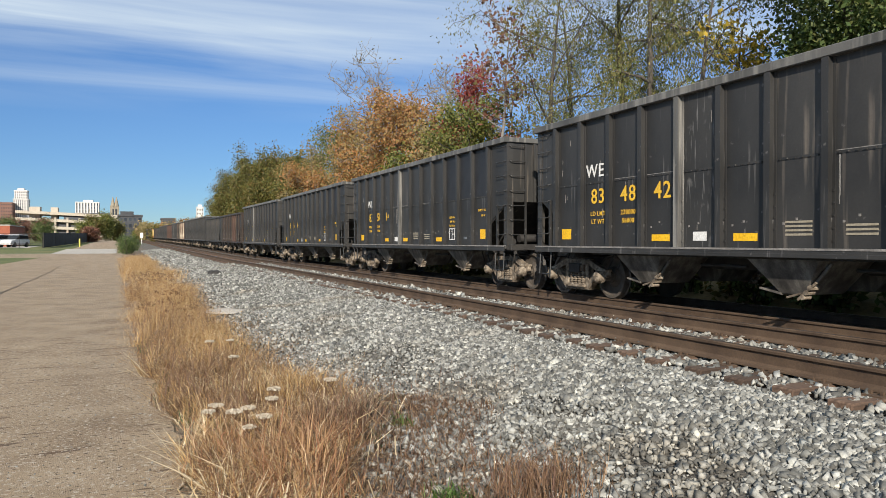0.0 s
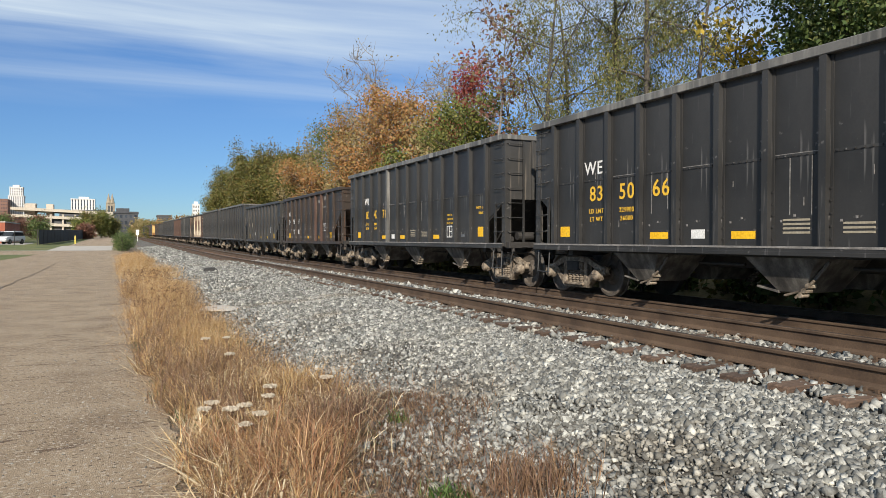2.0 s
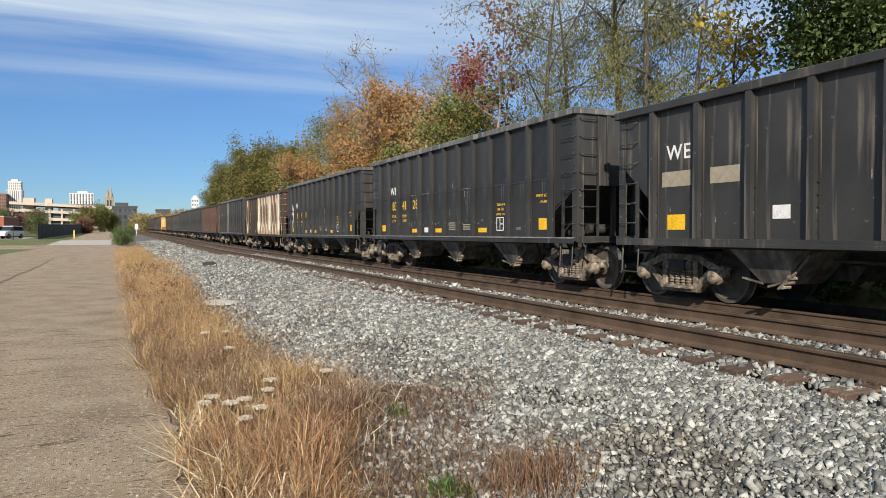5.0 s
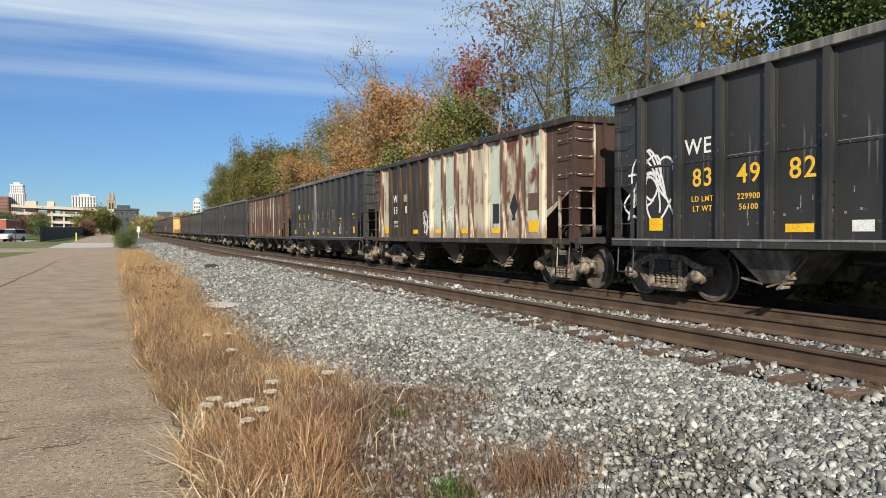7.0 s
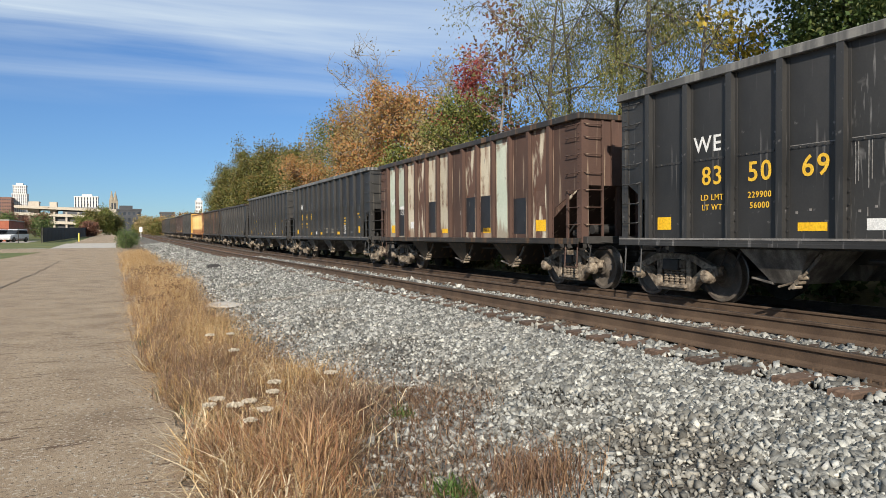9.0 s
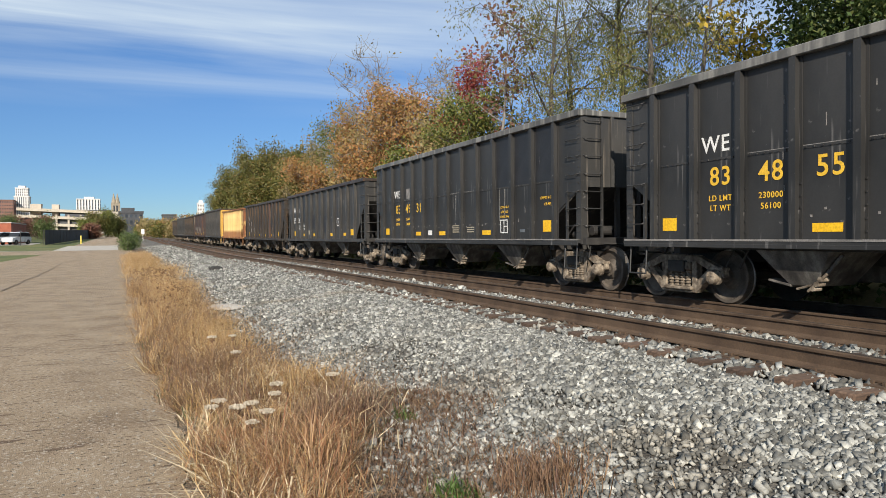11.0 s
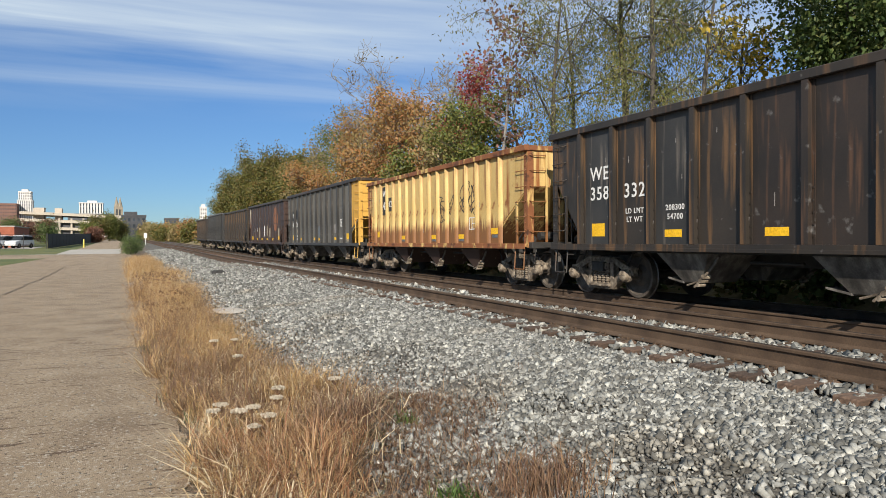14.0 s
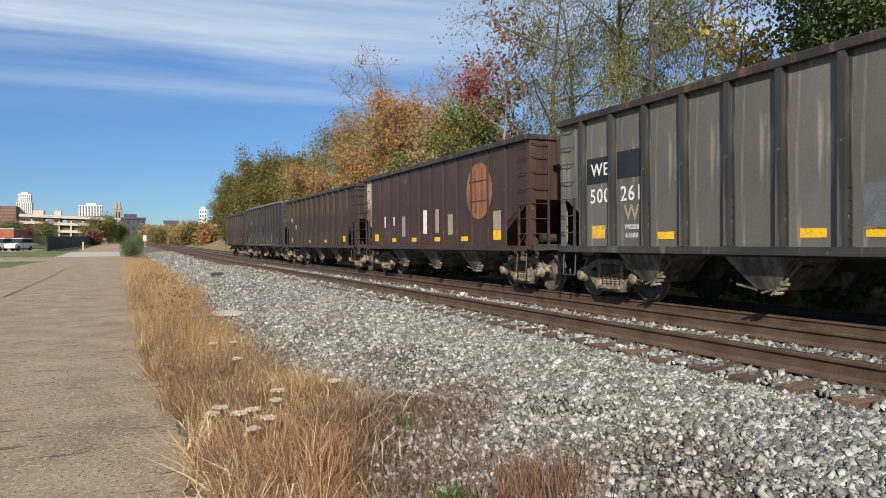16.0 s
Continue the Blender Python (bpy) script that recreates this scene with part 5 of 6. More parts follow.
def plant_trees():
    tree(20.6, 14.0, 16, 6.2, 52000, 0.085, "leaf_dark", "dense dark green tree beside the railway", 3, 0.25, limbs=16, twigs=5, scatter=0.5)
    tree(23.5, 15.8, 15, 4.2, 18000, 0.085, "leaf_dark", "dark green tree thinning at its edge", 31, 0.3, limbs=13, scatter=0.5)
    tree(19.3, 18.7, 9.4, 1.6, 700, 0.12, "leaf_yellow", "small tree with bright yellow leaves", 5, 0.55, limbs=7, scatter=0.25)
    for i, (x, y, h, w, n) in enumerate(((18.2, 21.5, 15.0, 4.2, 6500), (19.5, 25.0, 16.5, 4.6, 6500), (17.6, 27.6, 13.5, 3.6, 3600), (20.5, 30.0, 14.0, 4.0, 2600), (17.8, 18.8, 11.5, 2.6, 2400))):
        tree(x, y, h, w, int(n * 2.6), 0.074, "leaf_willow", "tall airy tree with thin yellowing leaves", 40 + i, 0.28, 0.7, 13, 7, scatter=0.28, lift=0.02)
    tree(16.6, 31.2, 14.0, 3.2, 750, 0.13, "leaf_brown", "slender tree with few reddish brown leaves", 51, 0.45, limbs=10, twigs=7, scatter=0.22, bark="palebark", trunk=0.13)
    tree(18.4, 39.4, 12.0, 2.4, 3600, 0.10, "leaf_red", "small tree with dull red leaves", 52, 0.5, limbs=9, twigs=7, scatter=0.3)
    tree(18.6, 41.5, 9.6, 1.5, 900, 0.13, "leaf_red", "small tree with dull red leaves", 53, 0.5, limbs=7, scatter=0.25)
    tree(17.2, 34.2, 9.4, 2.4, 10000, 0.085, "leaf_green", "leafy yellow green tree", 54, 0.3, limbs=11, scatter=0.35)
    tree(20.0, 34.5, 11.5, 3.0, 900, 0.12, "leaf_tan", "thin twiggy tree with few tan leaves", 55, 0.3, limbs=11, twigs=8, scatter=0.4, bark="palebark")
    for i, (x, y, h, w) in enumerate(((18.4, 56.0, 15.8, 5.4), (21.5, 49.5, 14.5, 3.0), (22.0, 60.0, 14.0, 3.0), (19.5, 44.5, 12.5, 2.8))):
        tree(x, y, h, w, 250, 0.12, "leaf_tan", "bare pale grey twiggy tree", 60 + i, 0.3, limbs=18, twigs=10, scatter=0.3, lift=0.16, bark="palebark", tw=2.0)
    mass = [(18.5, 44, 9.5, 3.0, "leaf_orange"), (18.0, 49, 11.4, 3.2, "leaf_orange"), (20.0, 52, 12.6, 3.4, "leaf_orange"), (18.5, 55, 10.5, 3.4, "leaf_tan"), (19.0, 60, 12.0, 3.6, "leaf_orange"),
            (20.0, 66, 13.0, 3.8, "leaf_tan"), (19.0, 72, 13.2, 3.6, "leaf_green"), (18.0, 78, 11.2, 3.6, "leaf_tan"), (18.0, 64, 9.0, 3.2, "leaf_tan"), (17.5, 39, 7.6, 2.4, "leaf_tan"),
            (17.2, 46, 6.6, 2.4, "leaf_green"), (17.0, 53, 7.2, 2.6, "leaf_orange"), (17.5, 70, 8.2, 3.2, "leaf_orange")]
    for i, (x, y, h, w, m) in enumerate(mass):
        tree(x, y, h, w, 7800, 0.104, m, {"leaf_orange": "autumn tree with orange brown leaves", "leaf_tan": "autumn tree with tan and olive leaves", "leaf_green": "leafy yellow green tree"}[m],
             80 + i, 0.18, limbs=13, twigs=7, scatter=0.42, bark="palebark", tw=1.4)
    for i, (x, y, h, w) in enumerate(((18.5, 88, 9.0, 4.0), (20, 97, 11.0, 4.8), (20, 108, 12.6, 5.6), (20, 120, 13.4, 6.0), (20, 133, 12.8, 6.0), (19, 146, 11.4, 5.4), (18.5, 158, 9.5, 4.4), (17.4, 104, 7.6, 3.8), (17.0, 118, 8.0, 4.0), (17, 132, 8.0, 4.0), (17, 146, 7.4, 3.8))):
        tree(x, y, h, w, 20000, 0.145, "leaf_olive", "broad round tree with olive leaves turning brown", 110 + i, 0.12, limbs=22, twigs=6, scatter=0.5)
    rnd = random.Random(8)
    for i in range(30):
        y = 4 + i * 3.0 + rnd.uniform(-1, 1)
        x = 15.6 + rnd.uniform(-0.6, 1.2)
        tree(x, y, bed(x) + rnd.uniform(2.0, 4.2), rnd.uniform(1.2, 2.0), 1700, 0.12, rnd.choice(["leaf_green", "leaf_tan", "leaf_olive", "leaf_dark"]), "tangled bush on the railway bank", 140 + i, 0.05, limbs=9, twigs=4, scatter=0.35, kind_name="bush")
    # unseen scrub, added to block the bright bank from showing under the cars
    for i in range(44):
        y = -6 + i * 1.35 + rnd.uniform(-0.4, 0.4)
        x = 13.9 + rnd.uniform(-0.3, 0.8)
        tree(x, y, 0.2 + rnd.uniform(1.1, 1.9), 0.9, 900, 0.11, rnd.choice(["leaf_olive", "leaf_dark"]), "unseen low scrub added to darken the gap under the train", 500 + i, 0.05, limbs=7, twigs=4, scatter=0.28, kind_name="bush")
    for i in range(22):
        y = 160 + i * 8
        x = 13 + rnd.uniform(0, 9) - y * 0.045 + 3
        tree(x, y, climb(y) + rnd.uniform(2.6, 5.0), rnd.uniform(2.0, 3.2), 1300, 0.30, rnd.choice(["leaf_green", "leaf_tan", "leaf_olive", "leaf_orange"]), "bush on the far railway bank", 180 + i, 0.05, limbs=9, twigs=4, scatter=0.7, z=0.1 + climb(y), kind_name="bush")


plant_trees()


# ---- ballast stones ----
def stone_shape(rng):
    """A crushed block: six uneven faces, corners knocked about."""
    v = np.array([(x, y, z) for z in (-1, 1) for x, y in ((-1, -1), (1, -1), (1, 1), (-1, 1))]) * np.array([1.0, 0.74, 0.52])
    return v * rng.uniform(0.55, 1.15, (8, 1)) + rng.normal(0, 0.12, (8, 3))


BLOCK = np.array([(0, 3, 2), (0, 2, 1), (4, 5, 6), (4, 6, 7), (0, 1, 5), (0, 5, 4), (1, 2, 6), (1, 6, 5), (2, 3, 7), (2, 7, 6), (3, 0, 4), (3, 4, 7)])


def turned(rng, v):
    q = rng.normal(0, 1, 4)
    w, x, y, z = q / np.linalg.norm(q)
    r = np.array([[1 - 2 * (y * y + z * z), 2 * (x * y - z * w), 2 * (x * z + y * w)], [2 * (x * y + z * w), 1 - 2 * (x * x + z * z), 2 * (y * z - x * w)], [2 * (x * z - y * w), 2 * (y * z + x * w), 1 - 2 * (x * x + y * y)]])
    return v @ r.T


def lay_stones():
    rng = np.random.default_rng(11)
    shapes = [turned(rng, stone_shape(rng)) for _ in range(160)]
    spots = []

    def sow(x0, x1, y0, y1, gap, size, keep=None):
        nx, ny = int((x1 - x0) / gap), int((y1 - y0) / gap)
        gx, gy = np.meshgrid(np.arange(nx), np.arange(ny))
        px = x0 + (gx.ravel() + rng.uniform(-0.2, 1.2, nx * ny)) * gap
        py = y0 + (gy.ravel() + rng.uniform(-0.2, 1.2, nx * ny)) * gap
        for a, b in zip(px, py):
            f = 1.0 if keep is None else keep(a, b)
            if rng.random() < f:
                spots.append((a, b, size * min(1.8, float(rng.lognormal(0, 0.33)))))

    def foot(a, b):
        """Share of stones on the sandy foot of the bed, thinning out towards the weeds."""
        edge = 2.0 + 0.35 * noise.noise(Vector((b * 0.5, 0, 3))) - (0.35 if b < 6.5 else 0.0)
        bare = 0.68 + 0.7 * noise.noise(Vector((a * 1.3, b * 0.8, 9)))
        return min(1.0, max(0.10, (a - edge + 0.75) / 1.1)) * min(1.0, max(0.22, bare))

    def clean(a, b):
        """Share of the fresh stones heaped against the ties."""
        edge = 3.35 + 0.30 * noise.noise(Vector((b * 0.6, 2, 5))) + 0.12 * noise.noise(Vector((b * 2.3, a, 1)))
        return min(1.0, max(0.0, (a - edge) / 0.35))

    sow(1.0, 4.0, 1.8, 9, 0.029, 0.0165, foot)
    sow(1.0, 4.4, 1.8, 14, 0.080, 0.0240, lambda a, b: 0.5 * foot(a, b))
    sow(3.0, 4.95, 1.8, 11, 0.0285, 0.0210, clean)
    sow(1.2, 4.0, 9, 20, 0.040, 0.0235, foot)
    sow(3.0, 4.95, 11, 20, 0.038, 0.0260, clean)
    sow(1.4, 4.95, 20, 45, 0.066, 0.039, lambda a, b: max(clean(a, b), foot(a, b)))
    sow(2.0, 4.95, 45, 90, 0.13, 0.066, foot)
    between = lambda a, b: 0.9
    sow(-0.9, 0.7, 3.2, 12, 0.075, 0.0055, lambda a, b: 0.25 + 0.5 * (a > 0))
    sow(4.95, 7.6, -0.5, 14, 0.050, 0.029, between)
    sow(4.95, 7.6, 14, 40, 0.085, 0.042, between)
    singles = [i for i, (a, b, r) in enumerate(spots) if 4.2 < b < 4.8 and 2.8 < a < 3.2][:300]
    chosen = set(singles)
    keep = [s for i, s in enumerate(spots) if i not in chosen]
    n = len(keep)
    pos = np.array([(a + bend(b), b, bed(a) + climb(b) + 0.3 * r + (0.045 if a > 4.95 else 0.01)) for a, b, r in keep])
    size = np.array([r for _, _, r in keep])
    which = rng.integers(0, len(shapes), n)
    verts = (np.array(shapes)[which] * size[:, None, None] + pos[:, None, :]).reshape(-1, 3)
    faces = (BLOCK[None] + 8 * np.arange(n)[:, None, None]).reshape(-1, 3)
    rest = part("stones", big_mesh("stones", verts, faces, M["stone"]), ballast, "loose crushed grey and white stones")
    tagged(rest, kind="stuff")
    meshes = [raw_mesh("stone", [tuple(v) for v in s], [tuple(int(k) for k in f) for f in BLOCK], M["stone_single"]) for s in shapes[:14]]
    for i in singles:
        a, b, r = spots[i]
        ob = part("stone", meshes[i % 14], ballast, at=Matrix.Translation((a + bend(b), b, bed(a) + 0.3 * r)) @ Matrix.Rotation(i * 1.7, 4, "Z") @ Matrix.Diagonal((r, r, r, 1)))


lay_stones()


# ---- dry grass and weeds along the path ----
def blades(rng, x, y, z, height, lean, width, n):
    """n curved, tapering blades; each two four-cornered pieces."""
    a = rng.uniform(0, 2 * np.pi, n)
    out = np.stack([np.cos(a), np.sin(a), np.zeros(n)], 1) * (lean * rng.uniform(0.2, 1.3, n))[:, None]
    side = np.stack([-np.sin(a), np.cos(a), np.zeros(n)], 1)
    turn = rng.uniform(0, np.pi, n)[:, None]
    side = side * np.cos(turn) + np.stack([np.cos(a), np.sin(a), np.zeros(n)], 1) * np.sin(turn)
    side = side * (width * rng.uniform(0.6, 1.3, n))[:, None]
    p = np.stack([x, y, z], 1)
    up = np.zeros((n, 3))
    up[:, 2] = height
    mid = p + up * 0.6 + out * 0.35 + rng.normal(0, 0.034, (n, 3))
    tip = p + up * (1 - 0.60 * lean / (height + lean + 1e-6))[:, None] + out + rng.normal(0, 0.05, (n, 3))
    v = np.stack([p - side, p + side, mid + side * 0.8, mid - side * 0.8, tip + side * 0.15, tip - side * 0.15], 1).reshape(-1, 3)
    k = 6 * np.arange(n)[:, None]
    f = np.concatenate([k + np.array([[0, 1, 2, 3]]), k + np.array([[3, 2, 4, 5]])], 1).reshape(-1, 4)
    return v, f, tip


def weed_edge(y):
    """Right edge of the weeds."""
    y = np.asarray(y, dtype=float)
    return np.interp(y, [2, 4, 4.6, 5.2, 6, 7, 8.5, 10, 14, 20, 30, 45, 80], [0.8, 0.95, 1.25, 1.7, 1.95, 1.5, 1.3, 1.3, 1.2, 1.5, 1.8, 1.4, 0.5]) + 0.10 * np.sin(y * 2.1)


def weed_left(y):
    y = np.asarray(y, dtype=float)
    return np.interp(y, [2, 5, 10, 30, 80], [0.42, 0.42, 0.12, -0.35, -1.4]) + 0.07 * np.sin(y * 3.3) + 0.05 * np.sin(y * 7.7)


def grow_weeds():
    rng = np.random.default_rng(21)

    lean_x, lean_y = [], []

    def field(n, y0, y1, clumps, spread=0.16, power=1.0):
        cy = y0 + (y1 - y0) * rng.random(clumps) ** power
        cx = weed_left(cy) + (weed_edge(cy) - weed_left(cy)) * rng.beta(1.6, 1.5, clumps)
        ch = np.minimum(1.45, np.exp(rng.normal(-0.1, 0.38, clumps)))
        k = rng.integers(0, clumps, n)
        x = cx[k] + rng.normal(0, spread, n)
        y = cy[k] + rng.normal(0, spread, n)
        x = np.maximum(x, weed_left(y) - 0.02)
        lean_x.append(rng.normal(0, 0.10, clumps)[k] + rng.normal(0, 0.08, n))
        lean_y.append(rng.normal(0, 0.10, clumps)[k] + rng.normal(0, 0.08, n))
        return x, y, ch[k]

    def lay(name, label, mat, sets):
        vs, fs, n = [], [], 0
        tips = []
        for x, y, h, lean, w in sets:
            sway = np.zeros((len(x), 2))
            if lean_x and len(lean_x[0]) == len(x):
                sway = np.stack([lean_x.pop(0), lean_y.pop(0)], 1)
            v, f, tip = blades(rng, x, y, np.array([bed(a) + rise(a, b) - 0.01 for a, b in zip(x, y)]), h, lean, w, len(x))
            v = v.reshape(-1, 6, 3)
            for c, share in ((2, 0.5), (3, 0.5), (4, 1.0), (5, 1.0)):
                v[:, c, :2] += sway * share * np.minimum(1.0, h / 0.4)[:, None]
            tip[:, :2] += sway * np.minimum(1.0, h / 0.4)[:, None]
            v = v.reshape(-1, 3)
            vs.append(v)
            fs.append(f + n)
            n += len(v)
            tips.append(tip)
        ob = tagged(new(name, big_mesh(name, np.concatenate(vs), np.concatenate(fs), M[mat])), label, "grass", kind="stuff")
        return np.concatenate(tips)

    x, y, c = field(15000, 3.3, 8.5, 90, 0.085)
    x2, y2, c2 = field(12000, 8, 22, 110, 0.13)
    x3, y3, c3 = field(11000, 20, 60, 130, 0.26)
    t1 = lay("dry_grass", "dry straw coloured grass tufts beside the path", "straw",
             [(x, y, c * rng.uniform(0.05, 0.32, len(x)), rng.uniform(0.05, 0.34, len(x)), np.full(len(x), 0.0030)),
              (x2, y2, c2 * rng.uniform(0.10, 0.44, len(x2)), rng.uniform(0.06, 0.42, len(x2)), np.full(len(x2), 0.0032)),
              (x3, y3, c3 * rng.uniform(0.12, 0.46, len(x3)), rng.uniform(0.05, 0.35, len(x3)), np.full(len(x3), 0.0055))])
    x, y, c = field(12000, 3.2, 9, 60, 0.11)
    x2, y2, c2 = field(7000, 8, 24, 80, 0.2)
    t2 = lay("dead_weeds", "reddish brown dead weed stalks beside the path", "weed_brown",
             [(x, y, c * rng.uniform(0.08, 0.36, len(x)), rng.uniform(0.03, 0.30, len(x)), np.full(len(x), 0.0030)),
              (x2, y2, c2 * rng.uniform(0.10, 0.42, len(x2)), rng.uniform(0.04, 0.4, len(x2)), np.full(len(x2), 0.003))])
    # broad, pale, bent leaves lying over the tangle
    x, y, c = field(2600, 3.4, 9.5, 80, 0.16)
    lay("pale_leaves", "broad bleached grass leaves bent over the weeds", "bleached", [(x, y, c * rng.uniform(0.10, 0.30, len(x)), rng.uniform(0.15, 0.45, len(x)), np.full(len(x), 0.0058))])
    # a reddish upright stand at the near end
    x, y, c = field(3000, 3.5, 5.0, 46, 0.07)
    lay("red_stalks", "rust coloured upright grass stalks", "rust_grass", [(x, y, c * rng.uniform(0.12, 0.36, len(x)), rng.uniform(0.02, 0.20, len(x)), np.full(len(x), 0.0036))])
    # low growth scattered on the stones at the foot of the bed
    n = 5000
    y = 2.6 + rng.random(n) ** 1.3 * 12
    x = weed_edge(y) + np.abs(rng.normal(0, 0.6, n)) - 0.15
    lay("sparse_grass", "sparse dry grass among the stones", "weed_brown", [(x, y, rng.uniform(0.03, 0.13, n), rng.uniform(0.03, 0.14, n), np.full(n, 0.0022))])
    # dark low growth between the weeds and the stones, and a dry clump near its end
    n = 7000
    y = rng.uniform(3.0, 6.2, n)
    x = weed_edge(y) + rng.uniform(-0.1, 1.15, n) * np.clip(6.4 - y, 0, 1)
    dry = rng.random(n) < 0.10
    x, y = np.where(dry, 2.12 + rng.normal(0, 0.16, n), x), np.where(dry, 3.5 + rng.normal(0, 0.16, n), y)
    lay("low_weeds", "low dark brown weeds among the stones", "weed_brown", [(x, y, np.where(dry, rng.uniform(0.08, 0.30, n), rng.uniform(0.02, 0.10, n)), rng.uniform(0.03, 0.14, n), np.full(n, 0.0026))])
    n = 2200
    cy = rng.uniform(3, 12, 18)
    k = rng.integers(0, 18, n)
    y = cy[k] + rng.normal(0, 0.10, n)
    x = np.where(rng.random(n) < 0.5, weed_left(y) + np.abs(rng.normal(0, 0.06, n)), weed_edge(y) + rng.normal(0, 0.12, n))
    lay("green_grass", "low green grass at the edge of the path", "weed_green", [(x, y, rng.uniform(0.03, 0.12, n), rng.uniform(0.02, 0.10, n), np.full(n, 0.003))])
    # fluffy seed heads
    n = 260
    y = np.concatenate([rng.normal(23.5, 1.6, 200), rng.normal(14.5, 1.2, 60)])
    x = weed_left(y) + (weed_edge(y) - weed_left(y)) * rng.uniform(0.05, 0.75, n)
    dots = np.stack([x, y, rng.uniform(0.28, 0.58, n)], 1)
    for name, label, mat, tips, count, sc, size in (("seed_heads", "fluffy straw coloured seed heads", "straw", t1[15000:], 120000, 0.07, 0.0085), ("near_chaff", "chaff and broken husks on the weeds", "straw", t1[:15000], 30000, 0.03, 0.0045), ("brown_seed_heads", "brown dried seed heads", "weed_brown", t2, 46000, 0.032, 0.0065), ("dark_seed_heads", "dark dried seed heads above the pale grass", "seed_dark", dots, 2600, 0.02, 0.016)):
        q, f = leaf_cloud(rng, tips, (sc, sc, sc * 0.8), count, size, 0.0, 0.5)
        tagged(new(name, big_mesh(name, q, f, M[mat])), label, "grass", kind="stuff")


M["straw"] = leafy("dry straw", [(0.60, 0.40, 0.18), (0.40, 0.21, 0.08), (0.80, 0.62, 0.36), (0.24, 0.11, 0.045), (0.56, 0.35, 0.14), (0.74, 0.53, 0.26)], 0.3)
M["bleached"] = leafy("bleached grass leaves", [(0.80, 0.66, 0.42), (0.92, 0.78, 0.55), (0.66, 0.50, 0.28)], 0.3)
M["rust_grass"] = leafy("rust coloured grass", [(0.46, 0.23, 0.11), (0.32, 0.14, 0.07), (0.66, 0.42, 0.22), (0.20, 0.085, 0.045), (0.78, 0.56, 0.34)], 0.25)
M["seed_dark"] = leafy("dark dried seed heads", [(0.16, 0.075, 0.03), (0.10, 0.045, 0.022), (0.24, 0.12, 0.045)], 0.1)
M["weed_brown"] = leafy("reddish brown stalks", [(0.22, 0.12, 0.065), (0.12, 0.06, 0.038), (0.34, 0.21, 0.11), (0.17, 0.09, 0.062), (0.42, 0.29, 0.17)], 0.2)
M["weed_green"] = leafy("low green grass", [(0.06, 0.10, 0.025), (0.10, 0.13, 0.04), (0.15, 0.15, 0.05)], 0.25)
M["floret"] = leafy("pale dried florets", [(0.62, 0.54, 0.42), (0.70, 0.62, 0.50), (0.52, 0.43, 0.32)], 0.25)
grow_weeds()


def dried_flower(x, y, h, r, seed):
    rng = np.random.default_rng(seed)
    t = tagged(new("dried_flower"), "pale flat-topped dried wild flower on a thin stalk", "flower", "dried flowers beside the path")
    t.location = (x, y, 0)
    bm = bmesh.new()
    top = Vector((rng.uniform(-0.05, 0.05), rng.uniform(-0.05, 0.05), h))
    tube(bm, (0, 0, -0.02), top * 0.9, 0.004, 5, 0.003)
    for i in range(9):
        a = 2 * math.pi * i / 9
        tube(bm, top * 0.9, top + Vector((r * 0.7 * math.cos(a), r * 0.7 * math.sin(a), 0)), 0.002, 4)
    part("stem", mesh_of("stem", bm, M["weed_brown"]), t)
    a, d = rng.uniform(0, 6.28, 240), r * np.sqrt(rng.random(240))
    c = np.stack([top.x + d * np.cos(a), top.y + d * np.sin(a), top.z + 0.012 - 2.0 * d * d], 1)
    q, f = leaf_cloud(rng, c, (0.002, 0.002, 0.003), 420, 0.007, 0.0, 0.9)
    part("flower_head", big_mesh("flower_head", q, f, M["floret"]), t)


for i, (x, y, h, r) in enumerate(((0.92, 5.2, 0.38, 0.05), (0.62, 4.85, 0.33, 0.055), (0.70, 5.0, 0.30, 0.05), (0.56, 5.2, 0.30, 0.05), (0.78, 4.7, 0.30, 0.05), (0.88, 5.05, 0.34, 0.045), (1.42, 5.3, 0.40, 0.05), (0.66, 4.6, 0.27, 0.04), (0.45, 5.1, 0.28, 0.045), (0.85, 6.6, 0.42, 0.045), (0.70, 7.4, 0.45, 0.045), (0.98, 7.8, 0.40, 0.04))):
    dried_flower(x, y, h + 0.09, r, 300 + i)


def lump(name, label, category, x, y, z, sx, sy, sz, mat, seed):
    rng = np.random.default_rng(seed)
    bm = bmesh.new()
    bmesh.ops.create_icosphere(bm, subdivisions=2, radius=1)
    for v in bm.verts:
        v.co = Vector((v.co.x * sx, v.co.y * sy, v.co.z * sz)) * rng.uniform(0.85, 1.12)
    ob = tagged(new(name, mesh_of(name, bm, M[mat])), label, category)
    ob.location = (x, y, z)
    return ob


lump("flat_slab", "flat pale concrete slab lying in the weeds", "slab", 1.75, 15.3, bed(1.75) + 0.04, 0.42, 0.5, 0.06, "concrete", 1)
lump("dark_rock", "dark lump of rock on the stone bed", "rock", 3.2 + bend(30), 30.2, bed(3.2) + 0.08, 0.28, 0.22, 0.14, "dark_iron", 2)


def green_mat(x, y, seed):
    rng = np.random.default_rng(seed)
    n = 170
    px, py = x + rng.normal(0, 0.045, n), y + rng.normal(0, 0.04, n)
    v, f, tip = blades(rng, px, py, np.array([bed(a) for a in px]), rng.uniform(0.01, 0.035, n), rng.uniform(0.02, 0.07, n), np.full(n, 0.006), n)
    tagged(new("green_weed", big_mesh("green_weed", v, f, M["weed_bright"])), "low bright green weed growing in the stones", "weed", "green weeds in the stones")


